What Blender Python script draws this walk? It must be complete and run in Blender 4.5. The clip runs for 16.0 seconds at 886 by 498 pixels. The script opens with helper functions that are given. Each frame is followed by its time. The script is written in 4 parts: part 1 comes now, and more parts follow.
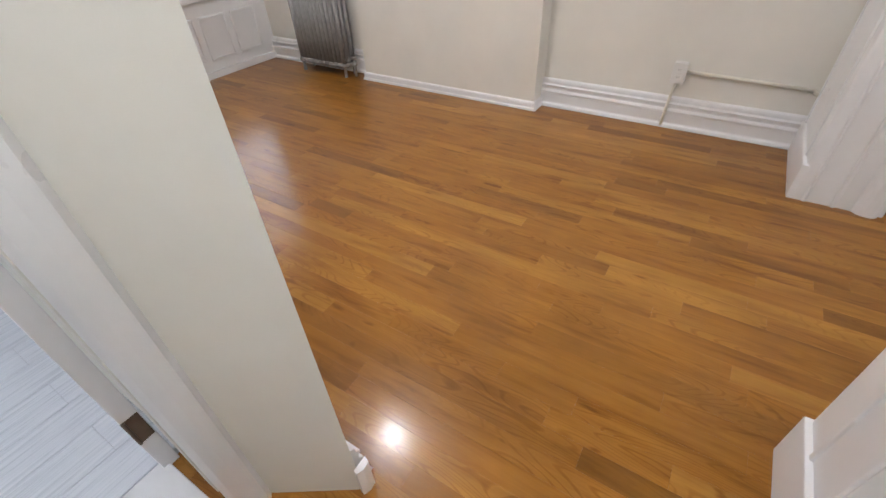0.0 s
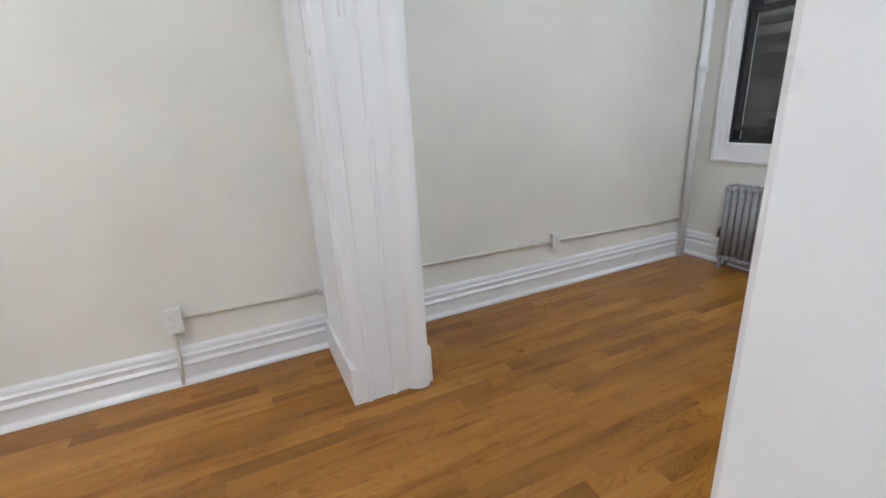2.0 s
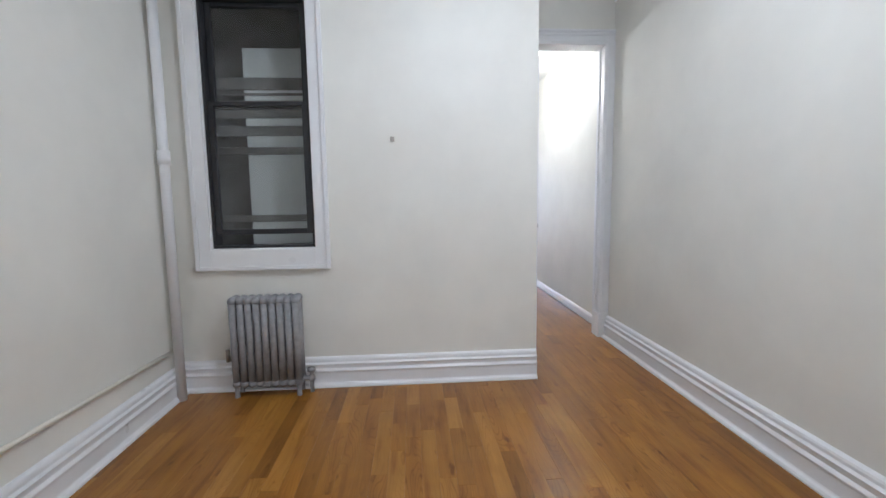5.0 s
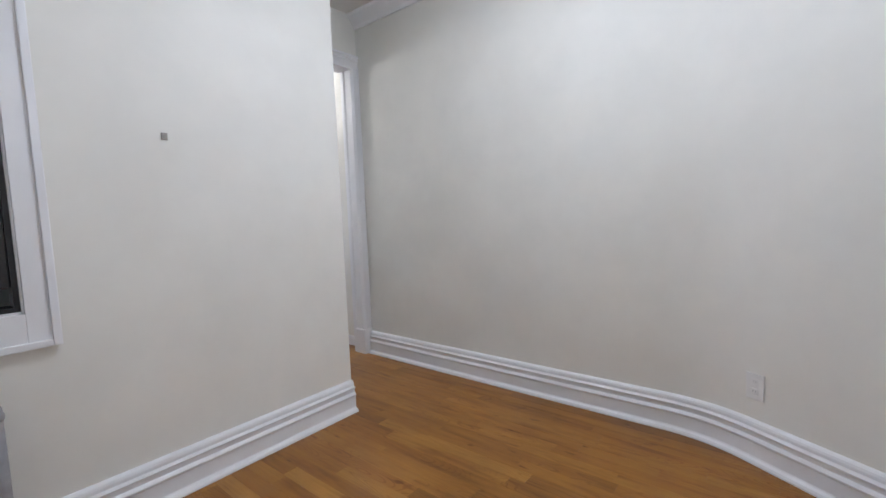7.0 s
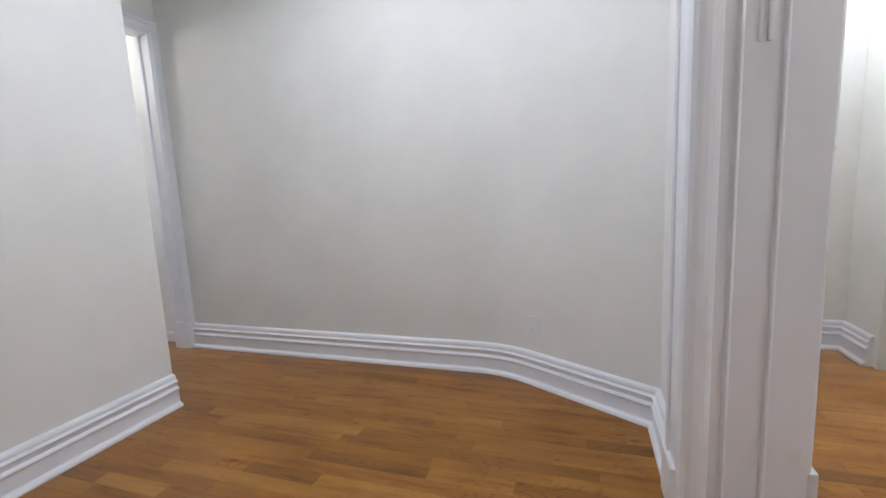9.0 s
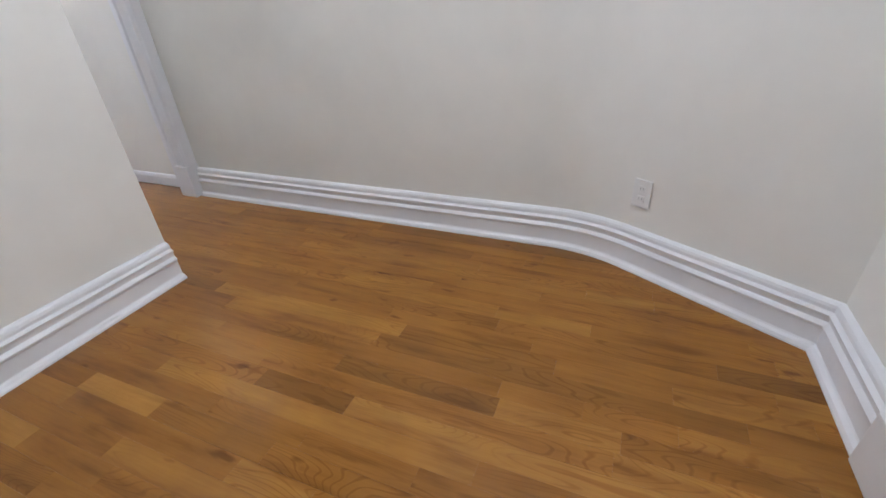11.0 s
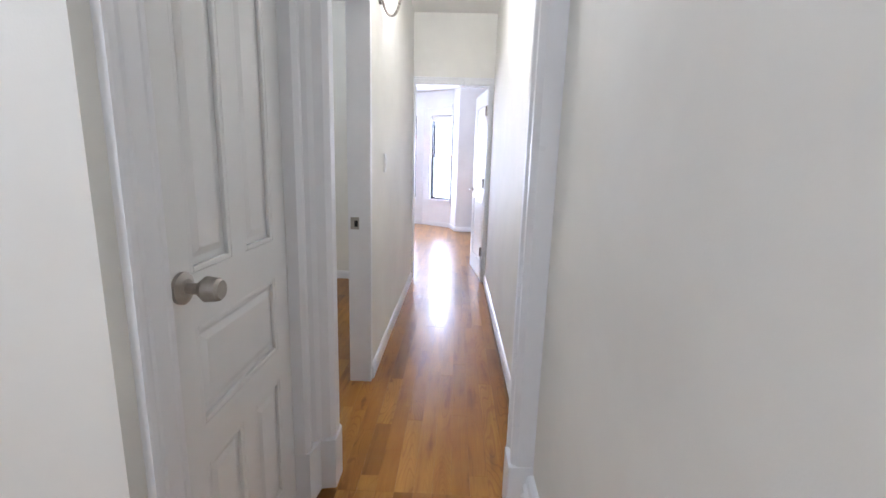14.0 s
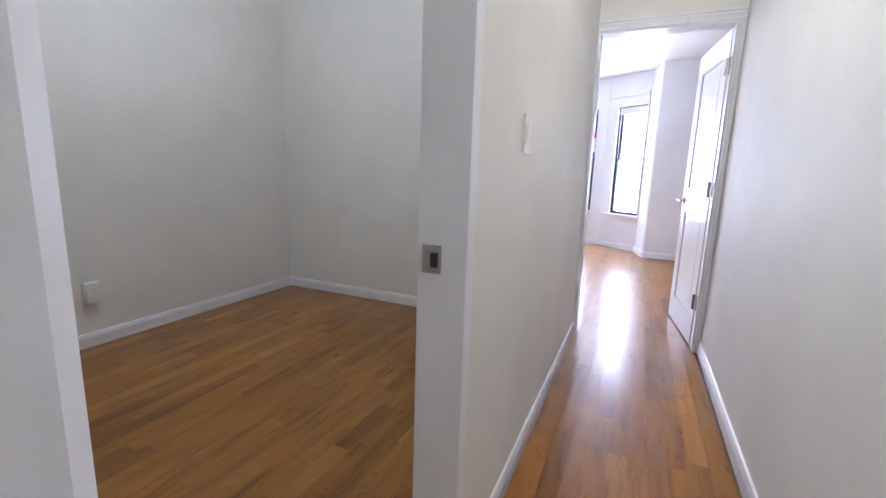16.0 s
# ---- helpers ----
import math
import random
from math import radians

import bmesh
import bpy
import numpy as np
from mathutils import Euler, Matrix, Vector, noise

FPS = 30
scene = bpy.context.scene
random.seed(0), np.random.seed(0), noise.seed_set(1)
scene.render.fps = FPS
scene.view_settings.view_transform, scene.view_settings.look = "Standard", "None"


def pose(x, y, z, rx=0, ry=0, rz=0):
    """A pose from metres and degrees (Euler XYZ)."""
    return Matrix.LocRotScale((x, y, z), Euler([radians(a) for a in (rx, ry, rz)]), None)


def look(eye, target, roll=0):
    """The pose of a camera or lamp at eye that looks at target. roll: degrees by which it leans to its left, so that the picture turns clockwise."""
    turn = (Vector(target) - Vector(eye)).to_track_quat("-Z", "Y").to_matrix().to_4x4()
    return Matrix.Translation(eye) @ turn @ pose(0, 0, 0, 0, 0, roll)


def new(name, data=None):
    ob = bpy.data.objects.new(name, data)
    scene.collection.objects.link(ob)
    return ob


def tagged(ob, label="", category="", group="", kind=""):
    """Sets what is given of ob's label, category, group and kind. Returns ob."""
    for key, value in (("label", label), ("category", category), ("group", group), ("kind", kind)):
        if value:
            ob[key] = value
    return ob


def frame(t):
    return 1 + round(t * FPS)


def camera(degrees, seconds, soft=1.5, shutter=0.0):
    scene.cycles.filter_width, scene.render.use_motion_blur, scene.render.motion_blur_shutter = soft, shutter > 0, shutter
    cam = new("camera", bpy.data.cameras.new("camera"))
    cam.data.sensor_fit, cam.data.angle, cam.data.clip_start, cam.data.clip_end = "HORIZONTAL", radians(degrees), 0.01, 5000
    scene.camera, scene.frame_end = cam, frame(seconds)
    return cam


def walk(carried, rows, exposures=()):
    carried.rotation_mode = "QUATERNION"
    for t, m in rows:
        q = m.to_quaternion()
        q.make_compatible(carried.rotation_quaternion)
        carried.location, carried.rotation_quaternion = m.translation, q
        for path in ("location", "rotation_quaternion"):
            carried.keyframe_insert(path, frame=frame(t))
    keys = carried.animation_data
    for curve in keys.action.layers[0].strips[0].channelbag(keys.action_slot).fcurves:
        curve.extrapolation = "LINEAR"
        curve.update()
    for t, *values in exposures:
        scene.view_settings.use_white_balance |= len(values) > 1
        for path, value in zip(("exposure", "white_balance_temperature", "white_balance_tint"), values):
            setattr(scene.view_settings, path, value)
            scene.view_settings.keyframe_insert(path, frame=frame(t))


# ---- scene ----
cam = camera(91.3, 16.0)
PATH = [
    (0, (0.464, 0.089, 1.274), (-0.395, 1.365, -0.004), -3.0),
    (0.5, (0.482, 0.249, 1.235), (-0.107, 1.729, 0.025), -3.5),
    (1, (0.502, 0.451, 1.215), (0.272, 2.142, 0.172), -2.6),
    (1.5, (0.548, 0.679, 1.225), (0.842, 2.476, 0.398), -2.7),
    (2, (0.610, 0.887, 1.240), (1.408, 2.618, 0.635), -3.1),
    (2.5, (0.660, 1.045, 1.270), (1.877, 2.572, 0.868), -3.2),
    (3, (0.660, 1.220, 1.232), (2.232, 2.425, 0.925), -2.4),
    (3.5, (0.717, 1.339, 1.219), (2.486, 2.229, 0.934), -2.2),
    (4, (0.814, 1.437, 1.207), (2.705, 2.047, 0.978), -1.9),
    (4.5, (0.936, 1.578, 1.190), (2.904, 1.863, 0.977), -1.4),
    (5, (1.166, 1.712, 1.191), (3.149, 1.576, 0.969), -0.8),
    (7.5, (1.862, 2.684, 1.208), (2.955, 1.008, 1.040), -2.5),
    (8, (1.730, 2.710, 1.200), (2.670, 0.952, 1.030), -2.4),
    (8.5, (1.645, 2.718, 1.197), (2.274, 0.827, 1.019), -2.4),
    (11, (2.035, 2.012, 1.110), (2.742, 0.439, 0.098), -3.6),
    (11.5, (2.224, 1.653, 1.151), (3.194, 0.299, 0.043), -1.1),
    (12, (2.323, 1.276, 1.191), (3.632, 0.158, 0.173), 0.1),
    (12.5, (2.406, 0.965, 1.288), (4.011, 0.076, 0.490), 0.0),
    (13, (2.673, 0.664, 1.287), (4.498, 0.088, 0.706), 0.6),
    (13.5, (2.935, 0.467, 1.282), (4.877, 0.270, 0.843), 1.0),
    (14, (3.319, 0.367, 1.276), (5.280, 0.417, 0.887), 1.7),
    (14.5, (3.737, 0.307, 1.243), (5.699, 0.437, 0.875), 2.0),
    (15, (4.135, 0.303, 1.187), (6.092, 0.501, 0.826), 1.9),
    (15.5, (4.483, 0.354, 1.166), (6.389, 0.836, 0.797), 1.7),
    (16, (4.763, 0.488, 1.143), (6.562, 1.286, 0.786), 1.8),
]
EXPOSURES = [(0, 0.0, 6250, 14), (0.5, 0.03, 6050, 12), (1.0, 0.06, 5900, 11), (1.5, 0.04, 5800, 10), (2.0, 0.08, 5750, 9), (3, 0.1, 5800, 8), (4, 0.06, 5850, 9), (5, -0.02, 5700, 11),
             (7.5, -0.18, 5780, 14), (8.5, -0.12, 5780, 14), (11, 0.06, 5820, 14), (12, 0.14, 5800, 14), (13, 0.1, 5780, 14), (14.5, 0.07, 5820, 14), (15, 0.0, 5820, 15), (16, -0.05, 5740, 16)]
walk(cam, [(t, look(eye, target, roll)) for t, eye, target, roll in PATH], EXPOSURES)

# ---- light ----
world = bpy.data.worlds.new("sky")
scene.world = world
world.use_nodes = True
_nt = world.node_tree
_sky = _nt.nodes.new("ShaderNodeTexSky")
_sky.sky_type = "NISHITA"
_sky.sun_disc = False
_sky.sun_elevation = radians(38)
_sky.sun_rotation = radians(60)
_nt.links.new(_sky.outputs[0], _nt.nodes["Background"].inputs[0])
_nt.nodes["Background"].inputs[1].default_value = 0.12


def lamp(name, kind, m, energy, colour, **more):
    data = bpy.data.lights.new(name, kind)
    data.energy, data.color = energy, colour
    if kind == "AREA":
        data.shape, data.size, data.size_y = "RECTANGLE", more["size"], more["size_y"]
    elif kind == "POINT":
        data.shadow_soft_size = more["radius"]
    else:
        data.angle = more["angle"]
    ob = new(name, data)
    ob.matrix_world = m
    return ob


WARM = (1.0, 0.965, 0.92)
WHITE = (0.93, 0.97, 1.0)
DAY = (0.76, 0.81, 1.0)
BEDROOM_LAMP = (6.30, 2.25)
LIVING_LAMP, ROOM_LAMP, HALL_LAMP = (-1.13, 1.46), (2.62, 1.30), (5.97, 0.715)
lamp("sun", "SUN", look((20, 14, 24), (0, 0, 0)), 1.0, (1, 0.96, 0.9), angle=radians(12))
lamp("living_lamp", "POINT", pose(*LIVING_LAMP, 2.66), 42, WARM, radius=0.055)
lamp("living_lamp_bowl", "AREA", pose(*LIVING_LAMP, 2.74), 7, WARM, size=0.26, size_y=0.26)
lamp("room_lamp", "POINT", pose(*ROOM_LAMP, 2.62), 23.5, WHITE, radius=0.10)
lamp("room_lamp_bowl", "AREA", pose(*ROOM_LAMP, 2.74), 10, WHITE, size=0.26, size_y=0.26)
lamp("hall_lamp", "POINT", pose(*HALL_LAMP, 2.34), 47, (1.0, 0.965, 0.90), radius=0.085)
# unseen fill added over the entry to lift the dark wall end
lamp("entry_fill", "POINT", pose(0.5, -0.25, 2.66), 30, WHITE, radius=0.08)
# added cool fill for the bathroom tiles; its source is unseen
lamp("bath_fill", "POINT", pose(-1.3, -0.35, 2.6), 30, DAY, radius=0.08)
lamp("daylight_living", "AREA", look((-3.91, 2.58, 1.5), (0, 2.58, 1.5)), 3.5, (0.74, 0.78, 1.0), size=0.9, size_y=1.68)
lamp("daylight_bay_side", "AREA", look((12.29, 0.64, 1.37), (11.47, 1.215, 1.37)), 57, DAY, size=0.40, size_y=1.6)
lamp("daylight_bay_front", "AREA", look((12.66, 1.66, 1.37), (9, 1.66, 1.37)), 106, DAY, size=0.8, size_y=1.6)
# added fill that brightens the pier face turned away from the bay windows
lamp("bay_fill", "POINT", pose(10.3, 1.3, 2.50), 27, WHITE, radius=0.08)
lamp("bedroom_lamp", "POINT", pose(*BEDROOM_LAMP, 2.62), 27, WHITE, radius=0.08)


# ---- materials ----
def material(name):
    m = bpy.data.materials.new(name)
    m.use_nodes = True
    nt = m.node_tree
    return m, nt, nt.nodes["Principled BSDF"]


def node(nt, kind, **ins):
    n = nt.nodes.new(kind)
    for k, v in ins.items():
        n.inputs[k.replace("_", " ")].default_value = v
    return n


def ramp(nt, src, stops):
    r = nt.nodes.new("ShaderNodeValToRGB")
    els = r.color_ramp.elements
    while len(els) < len(stops):
        els.new(0.5)
    for e, (p, c) in zip(els, stops):
        e.position, e.color = p, (*c, 1)
    nt.links.new(src, r.inputs[0])
    return r.outputs[0]


def bump(nt, bsdf, height, strength, distance, prev=None):
    b = node(nt, "ShaderNodeBump", Strength=strength, Distance=distance)
    nt.links.new(height, b.inputs["Height"])
    if prev:
        nt.links.new(prev, b.inputs["Normal"])
    nt.links.new(b.outputs[0], bsdf.inputs["Normal"])
    return b.outputs[0]


def paint(name, colour, rough, vary=0.05, coarse=0.6, lump=0.0016, gloss_vary=0.1):
    """Brushed or rolled house paint: faint blotches, roller texture and slow waves in the plaster."""
    m, nt, b = material(name)
    pos = nt.nodes.new("ShaderNodeNewGeometry").outputs["Position"]
    big = node(nt, "ShaderNodeTexNoise", Scale=1.0 / coarse, Detail=4.0, Roughness=0.6)
    fine = node(nt, "ShaderNodeTexNoise", Scale=240.0, Detail=2.0)
    wave = node(nt, "ShaderNodeTexNoise", Scale=7.0, Detail=3.0)
    for n in (big, fine, wave):
        nt.links.new(pos, n.inputs["Vector"])
    lo = tuple(c * (1 - vary) for c in colour)
    hi = tuple(min(1, c * (1 + vary)) for c in colour)
    nt.links.new(ramp(nt, big.outputs[0], [(0.3, lo), (0.7, hi)]), b.inputs["Base Color"])
    r = node(nt, "ShaderNodeMapRange")
    r.inputs["To Min"].default_value, r.inputs["To Max"].default_value = rough - gloss_vary, rough + gloss_vary
    nt.links.new(wave.outputs[0], r.inputs[0])
    nt.links.new(r.outputs[0], b.inputs["Roughness"])
    n1 = bump(nt, b, wave.outputs[0], 0.5, lump)
    bump(nt, b, fine.outputs[0], 0.25, 0.0006, n1)
    return m


def plain(name, colour, rough, metal=0.0, emit=0.0, vary=0.12, scale=30.0):
    m, nt, b = material(name)
    pos = nt.nodes.new("ShaderNodeNewGeometry").outputs["Position"]
    n = node(nt, "ShaderNodeTexNoise", Scale=scale, Detail=3.0)
    nt.links.new(pos, n.inputs["Vector"])
    lo, hi = tuple(c * (1 - vary) for c in colour), tuple(min(1, c * (1 + vary)) for c in colour)
    nt.links.new(ramp(nt, n.outputs[0], [(0.3, lo), (0.7, hi)]), b.inputs["Base Color"])
    b.inputs["Roughness"].default_value, b.inputs["Metallic"].default_value = rough, metal
    if emit:
        b.inputs["Emission Color"].default_value = (*colour, 1)
        b.inputs["Emission Strength"].default_value = emit
    bump(nt, b, n.outputs[0], 0.15, 0.0006)
    return m


def oak(name, dark, mid, light, rough):
    """Varnished strip oak: each board its own tone, open grain, cathedral figure, a few dark knots."""
    m, nt, b = material(name)
    geo = nt.nodes.new("ShaderNodeNewGeometry")
    info = nt.nodes.new("ShaderNodeObjectInfo")
    add = node(nt, "ShaderNodeMath")
    nt.links.new(info.outputs["Random"], add.inputs[0])
    nt.links.new(geo.outputs["Random Per Island"], add.inputs[1])
    frac = nt.nodes.new("ShaderNodeMath")
    frac.operation = "FRACT"
    nt.links.new(add.outputs[0], frac.inputs[0])
    rnd = frac.outputs[0]
    # every board is cut from another place of the log
    off = nt.nodes.new("ShaderNodeCombineXYZ")
    for i, k in enumerate((37.0, 11.0, 53.0)):
        mul = nt.nodes.new("ShaderNodeMath")
        mul.operation, mul.inputs[1].default_value = "MULTIPLY", k
        nt.links.new(rnd, mul.inputs[0])
        nt.links.new(mul.outputs[0], off.inputs[i])
    vec = nt.nodes.new("ShaderNodeVectorMath")
    nt.links.new(geo.outputs["Position"], vec.inputs[0])
    nt.links.new(off.outputs[0], vec.inputs[1])

    def stretched(sx, sy):
        mp = node(nt, "ShaderNodeMapping")
        mp.inputs["Scale"].default_value = (sx, sy, 1)
        nt.links.new(vec.outputs[0], mp.inputs[0])
        return mp.outputs[0]

    pores = node(nt, "ShaderNodeTexNoise", Scale=1.0, Detail=4.0, Roughness=0.6)
    nt.links.new(stretched(5.0, 150.0), pores.inputs["Vector"])
    rings = node(nt, "ShaderNodeTexNoise", Scale=1.0, Detail=1.5, Roughness=0.45)
    nt.links.new(stretched(1.3, 7.5), rings.inputs["Vector"])
    many = nt.nodes.new("ShaderNodeMath")
    many.operation, many.inputs[1].default_value = "MULTIPLY", 190.0
    nt.links.new(rings.outputs[0], many.inputs[0])
    figure = nt.nodes.new("ShaderNodeMath")
    figure.operation = "SINE"
    nt.links.new(many.outputs[0], figure.inputs[0])
    where = node(nt, "ShaderNodeTexNoise", Scale=1.0, Detail=1.0)
    nt.links.new(stretched(1.1, 4.0), where.inputs["Vector"])
    streak = node(nt, "ShaderNodeTexNoise", Scale=1.0, Detail=4.0)
    nt.links.new(stretched(2.6, 20.0), streak.inputs["Vector"])
    knots = node(nt, "ShaderNodeTexNoise", Scale=1.0, Detail=2.0)
    nt.links.new(stretched(6.0, 16.0), knots.inputs["Vector"])
    low = tuple(0.55 * a + 0.45 * c for a, c in zip(dark, mid))
    high = tuple(0.6 * a + 0.4 * c for a, c in zip(mid, light))
    tone = ramp(nt, rnd, [(0.0, dark), (0.10, low), (0.28, mid), (0.62, mid), (0.80, high), (1.0, light)])

    def mix(kind, fac, a, c):
        n = nt.nodes.new("ShaderNodeMix")
        n.data_type, n.blend_type = "RGBA", kind
        if isinstance(fac, float):
            n.inputs["Factor"].default_value = fac
        else:
            nt.links.new(fac, n.inputs["Factor"])
        nt.links.new(a, n.inputs["A"])
        nt.links.new(c, n.inputs["B"])
        return n.outputs["Result"]

    some = ramp(nt, where.outputs[0], [(0.42, (0.05, 0.05, 0.05)), (0.58, (0.95, 0.95, 0.95))])
    col = mix("MULTIPLY", some, tone, ramp(nt, figure.outputs[0], [(0.0, (1.02, 1.02, 1.01)), (0.45, (1.07, 1.08, 1.08)), (1.0, (0.80, 0.73, 0.64))]))
    col = mix("MULTIPLY", 0.2, col, ramp(nt, pores.outputs[0], [(0.34, (0.6, 0.5, 0.42)), (0.55, (1, 1, 1))]))
    col = mix("MULTIPLY", 0.88, col, ramp(nt, streak.outputs[0], [(0.26, (0.55, 0.45, 0.36)), (0.44, (0.92, 0.90, 0.87)), (0.58, (1.04, 1.04, 1.02)), (0.8, (1.22, 1.22, 1.16))]))
    col = mix("MULTIPLY", 0.9, col, ramp(nt, knots.outputs[0], [(0.23, (0.50, 0.40, 0.30)), (0.31, (1, 1, 1))]))
    # old finish: slow clouds of wear that run over the boards
    worn = node(nt, "ShaderNodeTexNoise", Scale=2.6, Detail=4.0, Roughness=0.6)
    nt.links.new(geo.outputs["Position"], worn.inputs["Vector"])
    col = mix("MULTIPLY", 0.9, col, ramp(nt, worn.outputs[0], [(0.3, (0.86, 0.83, 0.80)), (0.5, (1, 1, 1)), (0.7, (1.10, 1.10, 1.12))]))
    nt.links.new(col, b.inputs["Base Color"])
    gloss = node(nt, "ShaderNodeMapRange")
    gloss.inputs["To Min"].default_value, gloss.inputs["To Max"].default_value = rough - 0.03, rough + 0.10
    nt.links.new(worn.outputs[0], gloss.inputs[0])
    nt.links.new(gloss.outputs[0], b.inputs["Coat Roughness"])
    b.inputs["Roughness"].default_value = rough + 0.16
    b.inputs["Coat Weight"].default_value = 0.40
    b.inputs["Specular IOR Level"].default_value = 0.15
    warp = node(nt, "ShaderNodeTexNoise", Scale=9.0, Detail=2.0)
    nt.links.new(geo.outputs["Position"], warp.inputs["Vector"])
    n1 = bump(nt, b, warp.outputs[0], 0.12, 0.004)
    bump(nt, b, pores.outputs[0], 0.08, 0.0007, n1)
    nt.links.new(n1, b.inputs["Coat Normal"])
    return m


def glass(name):
    m, nt, b = material(name)
    b.inputs["Transmission Weight"].default_value = 1.0
    b.inputs["Roughness"].default_value = 0.0
    b.inputs["IOR"].default_value = 1.45
    b.inputs["Base Color"].default_value = (0.95, 0.97, 0.97, 1)
    return m


WALL = paint("cream_wall_paint", (0.80, 0.788, 0.735), 0.66)
BAYWHITE = paint("white_wall_paint", (0.80, 0.80, 0.81), 0.5)
CEIL = paint("ceiling_paint", (0.84, 0.83, 0.80), 0.7)
TRIM = paint("white_trim_paint", (0.82, 0.825, 0.84), 0.32, vary=0.03, coarse=0.3, lump=0.003)
DOOR = paint("white_door_paint", (0.80, 0.80, 0.79), 0.34, vary=0.03, coarse=0.3, lump=0.002)
OAK = oak("varnished_oak", (0.208, 0.088, 0.014), (0.302, 0.129, 0.020), (0.388, 0.183, 0.034), 0.12)
SUB = plain("floor_gap_filler", (0.17, 0.08, 0.02), 0.6)
SILVER = plain("silver_radiator_paint", (0.29, 0.29, 0.30), 0.62, 0.0)
DARKRAD = plain("aged_silver_radiator_paint", (0.27, 0.265, 0.26), 0.5, 0.15)
STEEL = plain("brushed_nickel", (0.42, 0.39, 0.35), 0.34, 1.0)
BLACK = plain("black_window_frame", (0.02, 0.02, 0.022), 0.4)
BRONZE = plain("bronze_plate", (0.16, 0.12, 0.09), 0.45, 0.8)
PLASTIC = plain("white_plastic", (0.80, 0.80, 0.78), 0.35, vary=0.02)
IVORY = plain("cream_painted_conduit", (0.74, 0.71, 0.62), 0.5, vary=0.03)
GLASS = glass("window_glass")
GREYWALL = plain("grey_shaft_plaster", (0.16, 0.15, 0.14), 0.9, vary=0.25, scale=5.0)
PALEWALL = plain("pale_shaft_panel", (0.55, 0.57, 0.55), 0.8, vary=0.1, scale=4.0)
TILE, _nt, _b = material("grey_wood_look_tile")
_map = node(_nt, "ShaderNodeMapping")
_map.inputs["Scale"].default_value = (85.0, 3.0, 1.0)
_nt.links.new(_nt.nodes.new("ShaderNodeNewGeometry").outputs["Position"], _map.inputs[0])
_grain = node(_nt, "ShaderNodeTexNoise", Scale=1.0, Detail=4.0, Roughness=0.65)
_nt.links.new(_map.outputs[0], _grain.inputs["Vector"])
_nt.links.new(ramp(_nt, _grain.outputs[0], [(0.32, (0.50, 0.53, 0.56)), (0.5, (0.63, 0.66, 0.69)), (0.68, (0.70, 0.72, 0.74))]), _b.inputs["Base Color"])
_b.inputs["Roughness"].default_value = 0.35
bump(_nt, _b, _grain.outputs[0], 0.2, 0.0008)
GROUT = plain("pale_grout", (0.56, 0.58, 0.60), 0.8)
MARBLE = plain("white_marble_saddle", (0.75, 0.75, 0.74), 0.25, vary=0.05, scale=9.0)
GLOW = plain("lit_opal_glass", (1.0, 0.93, 0.84), 0.4, emit=3.0, vary=0.0)
SKYCARD = plain("bright_hazy_distance", (0.90, 0.95, 1.0), 1.0, emit=2.2, vary=0.02, scale=0.5)
# near-black: painted shade of the latch hole, and print on the sign
SHADE_PRINT_BLACK = plain("hole_shade_and_print_black", (0.03, 0.03, 0.03), 0.9)
# grey that stands in for the shade inside outlet slots
SLOT_SHADE = plain("slot_shade_grey", (0.34, 0.34, 0.33), 0.7)
SIGN_W = plain("white_sign_card", (0.8, 0.8, 0.8), 0.6)
SIGN_R = plain("red_sign_print", (0.6, 0.03, 0.03), 0.6)
SIGN_B = plain("blue_sign_print", (0.04, 0.08, 0.35), 0.6)


# ---- mesh helpers ----
def finish(name, bm, mat, parent=None, label="", smooth=False):
    bmesh.ops.recalc_face_normals(bm, faces=bm.faces)
    me = bpy.data.meshes.new(name)
    bm.to_mesh(me)
    bm.free()
    me.materials.append(mat)
    if smooth:
        for p in me.polygons:
            p.use_smooth = True
    ob = new(name, me)
    if parent:
        ob.parent = parent
    if label:
        ob["label"] = label
    return ob


def part(name, bm, mat, parent, label="", smooth=False):
    return finish(name, bm, mat, parent, label, smooth)


def add_box(bm, x0, x1, y0, y1, z0, z1, bevel=0.0):
    res = bmesh.ops.create_cube(bm, size=1)
    vs = res["verts"]
    for v in vs:
        v.co = (x0 + (v.co.x + 0.5) * (x1 - x0), y0 + (v.co.y + 0.5) * (y1 - y0), z0 + (v.co.z + 0.5) * (z1 - z0))
    if bevel:
        es = {e for v in vs for e in v.link_edges}
        bmesh.ops.bevel(bm, geom=list(es), offset=bevel, segments=2, affect="EDGES", profile=0.6)
    return bm


def box(x0, x1, y0, y1, z0, z1, bevel=0.0):
    return add_box(bmesh.new(), x0, x1, y0, y1, z0, z1, bevel)


def add_prism(bm, pts, z0, z1):
    lo = [bm.verts.new((x, y, z0)) for x, y in pts]
    hi = [bm.verts.new((x, y, z1)) for x, y in pts]
    n = len(pts)
    bm.faces.new(lo[::-1])
    bm.faces.new(hi)
    for i in range(n):
        bm.faces.new((lo[i], lo[(i + 1) % n], hi[(i + 1) % n], hi[i]))
    return bm


def prism(pts, z0, z1):
    return add_prism(bmesh.new(), pts, z0, z1)


def add_tube(bm, a, b, r, seg=14, r2=None):
    a, b = Vector(a), Vector(b)
    m = Matrix.Translation((a + b) / 2) @ (b - a).to_track_quat("Z", "Y").to_matrix().to_4x4()
    bmesh.ops.create_cone(bm, cap_ends=True, segments=seg, radius1=r, radius2=r if r2 is None else r2, depth=(b - a).length, matrix=m)
    return bm


